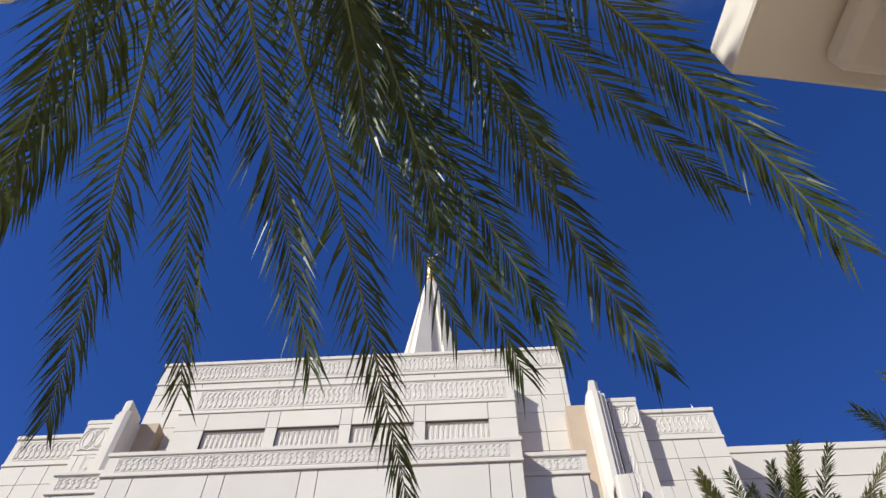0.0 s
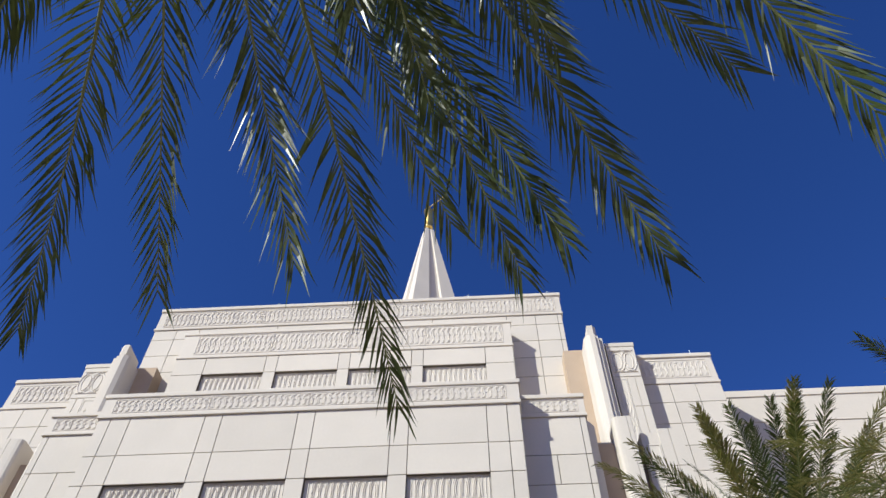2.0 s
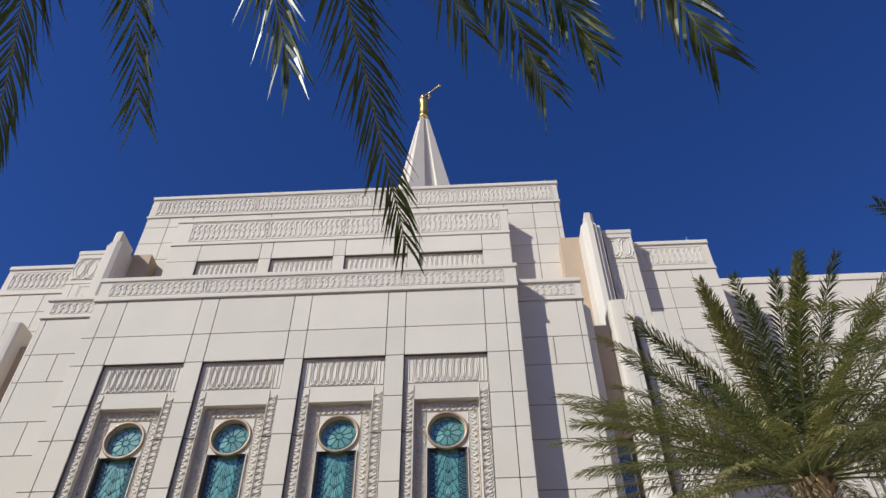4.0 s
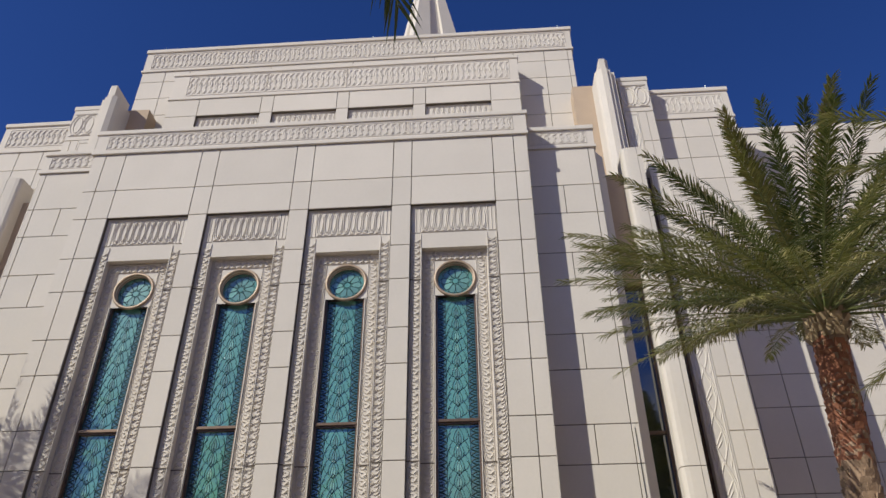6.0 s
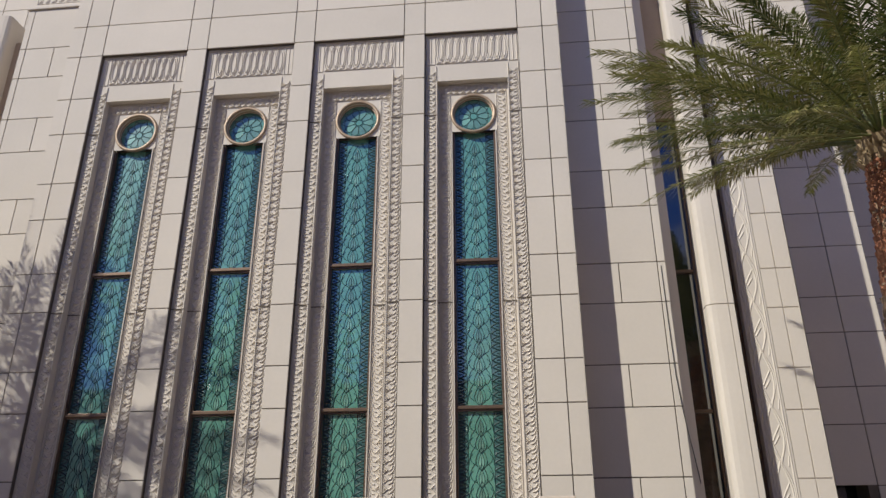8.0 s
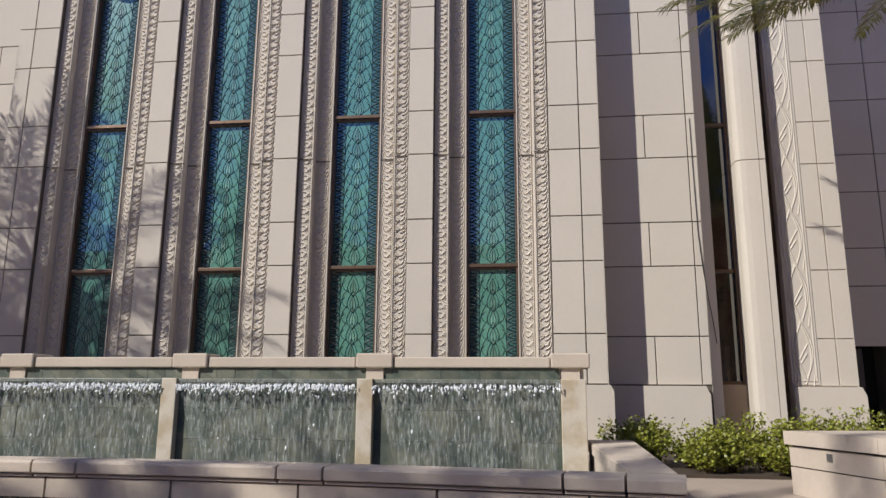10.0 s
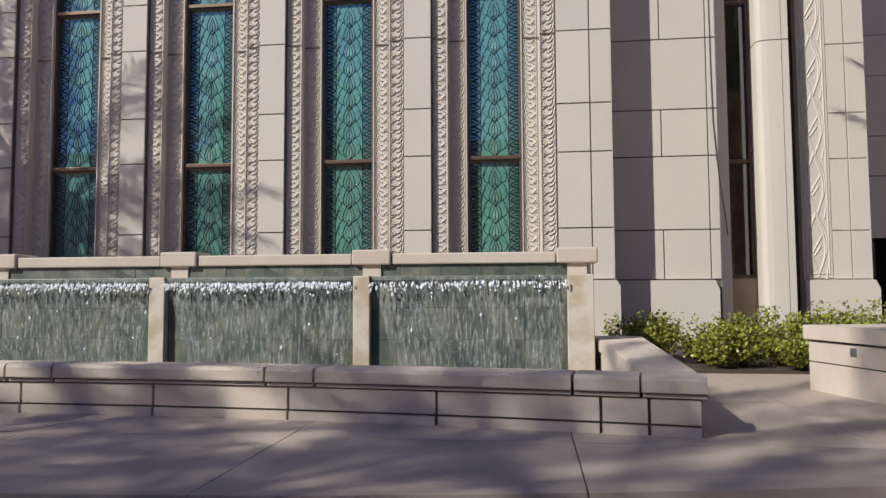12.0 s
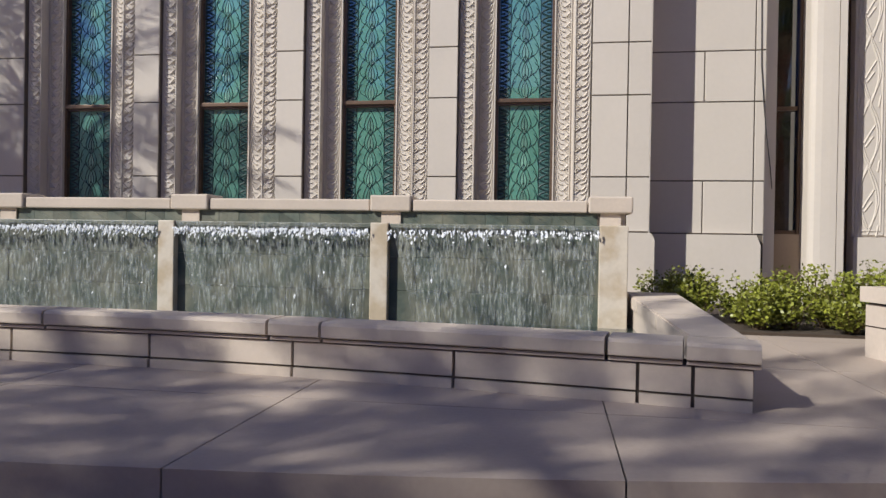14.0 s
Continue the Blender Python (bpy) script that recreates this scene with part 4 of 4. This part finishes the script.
def bush(x, y, w, h, seed):
    rng = random.Random(seed)
    bm, tw = bmesh.new(), bmesh.new()
    stems = []
    for _ in range(26):
        a, e = rng.uniform(0, math.tau), rng.uniform(0.25, 1.0)
        tip = Vector((x + math.cos(a) * w * e, y + math.sin(a) * w * e, 0.05 + h * rng.uniform(0.55, 1.08) * (1.1 - 0.35 * e)))
        base = Vector((x + rng.uniform(-0.1, 0.1), y + rng.uniform(-0.1, 0.1), 0.03))
        mid = base.lerp(tip, 0.5) + Vector((math.cos(a), math.sin(a), 0.2)) * 0.08
        tube(tw, [base, mid, tip], [0.010, 0.007, 0.003], 4)
        stems.append((base, mid, tip))
    for base, mid, tip in stems:
        for _ in range(58):
            t = rng.uniform(0.25, 1.03)
            c = (base.lerp(mid, t * 2) if t < 0.5 else mid.lerp(tip, t * 2 - 1)) + Vector((rng.gauss(0, 0.07), rng.gauss(0, 0.07), rng.gauss(0, 0.05)))
            d = Vector((rng.gauss(0, 1), rng.gauss(0, 1), rng.uniform(-0.2, 1.1))).normalized()
            s = d.cross(Vector((rng.gauss(0, 1), rng.gauss(0, 1), rng.gauss(0, 1)))).normalized()
            ln, wd = rng.uniform(0.055, 0.1), rng.uniform(0.018, 0.03)
            if c.z < 0.06:
                continue
            v = [bm.verts.new(p) for p in (c, c + d * ln * 0.5 + s * wd, c + d * ln, c + d * ln * 0.5 - s * wd)]
            bm.faces.new(v)
    ob = empty("bush", "leafy yellow-green bush in a soil bed", "bush", "bushes along the wall")
    part("foliage", bm, HEDGE, ob)
    part("twig_frame", tw, TWIG, ob)


for i, (x, y, w, h) in enumerate(((8.95, -2.7, 0.6, 1.0), (9.3, -3.8, 0.5, 0.85), (9.35, -3.2, 0.62, 0.98), (10.1, -3.9, 0.6, 0.8), (10.75, -4.5, 0.65, 0.92), (11.4, -4.1, 0.7, 1.05), (12.0, -4.6, 0.62, 1.0), (12.5, -3.6, 0.7, 1.1), (11.0, -3.1, 0.6, 0.95), (13.3, -3.0, 0.65, 1.15), (14.1, -2.4, 0.7, 1.1), (10.2, -4.75, 0.5, 0.7), (11.55, -5.0, 0.55, 0.85), (12.2, -5.2, 0.5, 0.9))):
    bush(x, y, w, h, 100 + i)


# ---- palms ----
def frond_mesh(p0, p1, p2, leaf, n, rng, dry=False, hang=0.35, sides=4, width=0.017, stem=0.034, open_base=0.17):
    """A feather frond along a bent midrib: two rows of narrow leaflets, shorter towards the tip."""
    bm = bmesh.new()

    def at(t):
        return p0 * (1 - t) ** 2 + p1 * 2 * t * (1 - t) + p2 * t * t

    def way(t):
        return ((p1 - p0) * (1 - t) + (p2 - p1) * t).normalized()

    k = 12
    tube(bm, [at(i / k) for i in range(k + 1)], [stem * (1 - 0.88 * i / k) for i in range(k + 1)], sides)
    nf = len(bm.faces)
    for i in range(n):
        t = open_base + (1 - open_base) * (i / (n - 1)) ** 0.92
        c, d = at(t), way(t)
        side = d.cross(Vector((0, 0, 1)))
        side = side.normalized() if side.length > 0.05 else Vector((1, 0, 0))
        up = side.cross(d)
        env = (0.42 + 0.58 * math.sin(math.pi * min(1, (t - 0.12) / 0.45) / 2)) * (1 - 0.5 * max(0, (t - 0.6) / 0.4) ** 1.6)
        for s in (-1, 1):
            if rng.random() < 0.03:
                continue
            ln = leaf * env * rng.uniform(0.82, 1.12)
            fwd = 0.5 + 1.1 * t ** 1.6 + rng.gauss(0, 0.2)
            w = (side * s * rng.uniform(0.7, 0.95) + d * fwd + up * rng.uniform(-0.12, 0.5)).normalized()
            sag = Vector((0, 0, -1)) * hang * ln * rng.uniform(0.5, 1.2)
            a, m, e = c, c + w * ln * 0.5 + sag * 0.2, c + w * ln * 0.98 + sag
            wd = width * rng.uniform(0.8, 1.25)
            q = w.cross(up + d * rng.uniform(-0.5, 0.5)).normalized() * wd
            v = [bm.verts.new(p) for p in (a - q * 0.5, a + q * 0.5, m + q, m - q, e)]
            bm.faces.new((v[0], v[1], v[2], v[3])); bm.faces.new((v[3], v[2], v[4]))
    for i, f in enumerate(bm.faces):
        f.material_index = 0 if i < nf else 1
    return bm, (RACHIS, LEAFLET_DRY if dry else LEAFLET)


def palm_trunk(palm, base, top, r, seed):
    """Stacked old leaf bases: rough and tan below, red-brown higher up, a collar of cut boots."""
    rng = random.Random(seed)
    h = top.z - base.z
    k = 14
    core = bmesh.new()
    tube(core, [base.lerp(top, i / k) for i in range(k + 1)], [r * (0.86 + 0.06 * (i % 2)) for i in range(k + 1)], 14)
    part("trunk", core, TRUNK, palm)
    tan, red, boot = bmesh.new(), bmesh.new(), bmesh.new()
    n = int(h / 0.16)
    for i in range(n):
        z = base.z + h * i / n
        u = i / n
        bmt = boot if u > 0.93 else red if u > 0.62 else tan
        rr = r * (1.16 if u > 0.93 else 0.98)
        c = base.lerp(top, u)
        for j in range(9):
            a = math.tau * (j + 0.5 * (i % 2)) / 9 + rng.gauss(0, 0.06)
            out, tan_v = Vector((math.cos(a), math.sin(a), 0)), Vector((-math.sin(a), math.cos(a), 0))
            w, hh, pr = r * 0.36 * rng.uniform(0.85, 1.15), 0.2 * rng.uniform(0.8, 1.2), r * rng.uniform(0.05, 0.16) * (2.4 if u > 0.93 else 1)
            o = c + out * rr * 0.84
            v = [bmt.verts.new(p) for p in (o - tan_v * w, o + tan_v * w, o + tan_v * w * 0.7 + Vector((0, 0, hh)) + out * pr, o - tan_v * w * 0.7 + Vector((0, 0, hh)) + out * pr,
                                            o + tan_v * w * 0.6 + Vector((0, 0, hh * 1.1)) - out * r * 0.1, o - tan_v * w * 0.6 + Vector((0, 0, hh * 1.1)) - out * r * 0.1)]
            bmt.faces.new(v[:4]); bmt.faces.new((v[3], v[2], v[4], v[5])); bmt.faces.new((v[0], v[3], v[5])); bmt.faces.new((v[1], v[4], v[2]))
    part("leaf_base_layer", tan, TRUNK, palm)
    part("red_bark", red, BARK_RED, palm, "red-brown fibrous bark")
    part("boot_collar", boot, BOOT, palm, "cut tan leaf stubs")


def palm_tree(label, base, top, r, length, count, seed, group, special=(), low=-35, skip=None, dry=0.3, leaf=0.55, n=62, width=0.017, floor=-9, rear=-90):
    palm = empty("palm_tree", label, "palm tree", group)
    palm_trunk(palm, Vector(base), Vector(top), r, seed)
    rng = random.Random(seed + 1)
    c = Vector(top)
    for mid, tip in special:
        tip, mid = c.lerp(Vector(tip), 0.965), Vector(mid)
        bm, ms = frond_mesh(c, mid, tip, 0.64, 92, rng, hang=0.5, width=0.0125, stem=0.045, open_base=0.3)
        part("frond", bm, ms, palm)
    for i in range(count):
        az = i * 2.39996 + rng.gauss(0, 0.12)
        u = (i + 0.5) / count
        el = radians(82 - (82 - low) * u ** 0.85 + rng.gauss(0, 5))
        if math.sin(az) > -0.12:
            el = max(el, radians(rear + rng.uniform(0, 24)))
        if skip and skip(az):
            continue
        ln = length * rng.uniform(0.86, 1.08) * (0.8 + 0.2 * min(1, u * 2.5)) * (1 + 0.05 * max(0, math.sin(el)))
        hd = Vector((math.cos(az), math.sin(az), 0))
        d = hd * math.cos(el) + Vector((0, 0, math.sin(el)))
        p0 = c + hd * r * 0.5
        p1 = p0 + d * ln * 0.55
        p2 = p1 + (hd * (math.cos(el) * 0.75 + 0.22) + Vector((0, 0, math.sin(el) - 0.5))).normalized() * ln * 0.5
        p2.z = max(p2.z, floor)
        bm, ms = frond_mesh(p0, p1, p2, leaf, n, rng, dry=rng.random() < dry, width=width)
        part("frond", bm, ms, palm)
    return palm


# palm over the path, its fronds hanging ahead
palm_tree("tall date palm with long drooping green fronds over the path", (5.2, -27.4, -0.3), (5.2, -24.9, 8.6), 0.34, 5.6, 30, 7, "date palms",
          special=(((3.22, -21.09, 9.6), (2.62, -18.94, 6.34)), ((4.33, -23.4, 10.1), (4.29, -19.56, 6.1)), ((4.7, -22.2, 9.6), (5.66, -20.03, 5.84)), ((5.52, -21.13, 8.85), (6.34, -18.0, 5.95)),
                   ((5.13, -22.9, 9.85), (6.97, -20.06, 6.26)), ((6.2, -21.6, 9.35), (7.57, -19.65, 6.03)), ((6.54, -20.89, 9.35), (7.98, -19.83, 6.2)), ((7.19, -21.65, 9.1), (8.59, -20.25, 5.44)),
                   ((6.39, -23.23, 9.6), (9.33, -21.18, 6.63)), ((8.3, -22.75, 9.3), (9.86, -21.34, 5.51)), ((4.24, -24.02, 9.1), (3.5, -21.8, 5.9)), ((4.25, -22.7, 8.1), (3.2, -21.5, 6.1)),
                   ((5.94, -23.69, 9.35), (6.29, -21.77, 6.92)), ((6.33, -23.43, 9.6), (7.9, -21.39, 6.7)), ((6.0, -23.0, 10.1), (6.87, -20.94, 6.6))),
          skip=lambda az: -0.25 < math.sin(az), dry=0.1)
# palm beside the temple
palm_b = palm_tree("date palm with arching olive-green fronds and red-brown trunk beside the temple", (13.95, -6.2, 0), (14.95, -6.2, 9.35), 0.4, 5.5, 128, 21, "date palms", dry=0.7, leaf=0.6, n=80, low=-16, width=0.016, floor=7.6, rear=24)
palm_tree("date palm with arching olive-green fronds at the plaza's edge", (17.0, -13.4, 0), (16.8, -13.6, 7.3), 0.36, 4.9, 52, 33, "date palms", dry=0.45, leaf=0.6, n=90, width=0.012)
# unseen palms, added so that their shade falls on the plaza and the wall
tall = palm_tree("unseen tall date palm with a dense crown, added to shade the plaza", (0, 0, 0), (0.1, 0.1, 13.0), 0.36, 5.6, 30, 45, "date palms", dry=0.2, leaf=0.75, n=54, low=-45, width=0.0175)
tall.matrix_basis = pose(-8.8, -25.2, -0.3)
for x, y, z, a in ((-5.5, -25.3, -0.6, 70), (-12.2, -23.4, -0.3, 140), (-12.8, -25.8, -0.3, 215), (-14.6, -6.4, -0.9, 300), (-16.9, -7.9, -0.9, 20), (-16.3, -5.6, -0.9, 115)):
    copy_thing(tall, pose(x, y, z, 0, 0, a))
for x, y, a, s in ((-10.9, -27.4, 30, 1.2),):
    copy_thing(tall, pose(x, y, -0.3, 0, 0, a) @ Matrix.Scale(s, 4))

# ---- gate piers on either side of the path's start ----
def gate_pier(x0, x1, y0, y1, place):
    """A stone pier with a stepped cap that oversails towards the path."""
    pier = empty("gate_pier", "cream stone gate pier with a stepped oversailing cap", "pier", "gate piers at the path")
    pier.matrix_basis = place
    lo, hi = x0 + 0.34, x1 - 0.34
    part("shaft", box(lo, hi, y0 + 0.34, y1 - 0.34, -0.3, 3.7, bev=0.02), STONE, pier)
    part("base", box(lo - 0.08, hi + 0.08, y0 + 0.26, y1 - 0.26, -0.3, 0.1, bev=0.02), STONE, pier)
    cap = box(x0 + 0.33, x1 - 0.33, y0 + 0.33, y1 - 0.33, 3.7, 3.78, bev=0.03)
    part("neck_course", cap, STONE, pier)
    part("moulding", box(x0 + 0.3, x1 - 0.3, y0 + 0.1, y1 - 0.1, 3.78, 3.93, bev=0.04), STONE, pier)
    part("cap", box(x0, x1, y0, y1, 3.93, 4.2, bev=0.02), STONE, pier)


gate_pier(0.0, 1.8, -1.65, 0.0, pose(8.04, -23.41, 0, 0, 0, 10))
gate_pier(-1.65, 0.0, -1.6, 0.0, pose(5.5, -23.82, 0))

cable = bmesh.new()
tube(cable, [Vector(p) for p in ((11.60, 0.985, 9.3), (11.61, 0.98, 7.5), (11.63, 0.975, 5.9), (11.70, 0.97, 4.9), (11.80, 1.02, 4.1), (11.93, 1.17, 3.4), (12.0, 1.25, 2.9))], [0.012] * 7, 5)
tagged(link("cable", cable, CABLE), "thin black cable hanging on the stone wall", "cable")
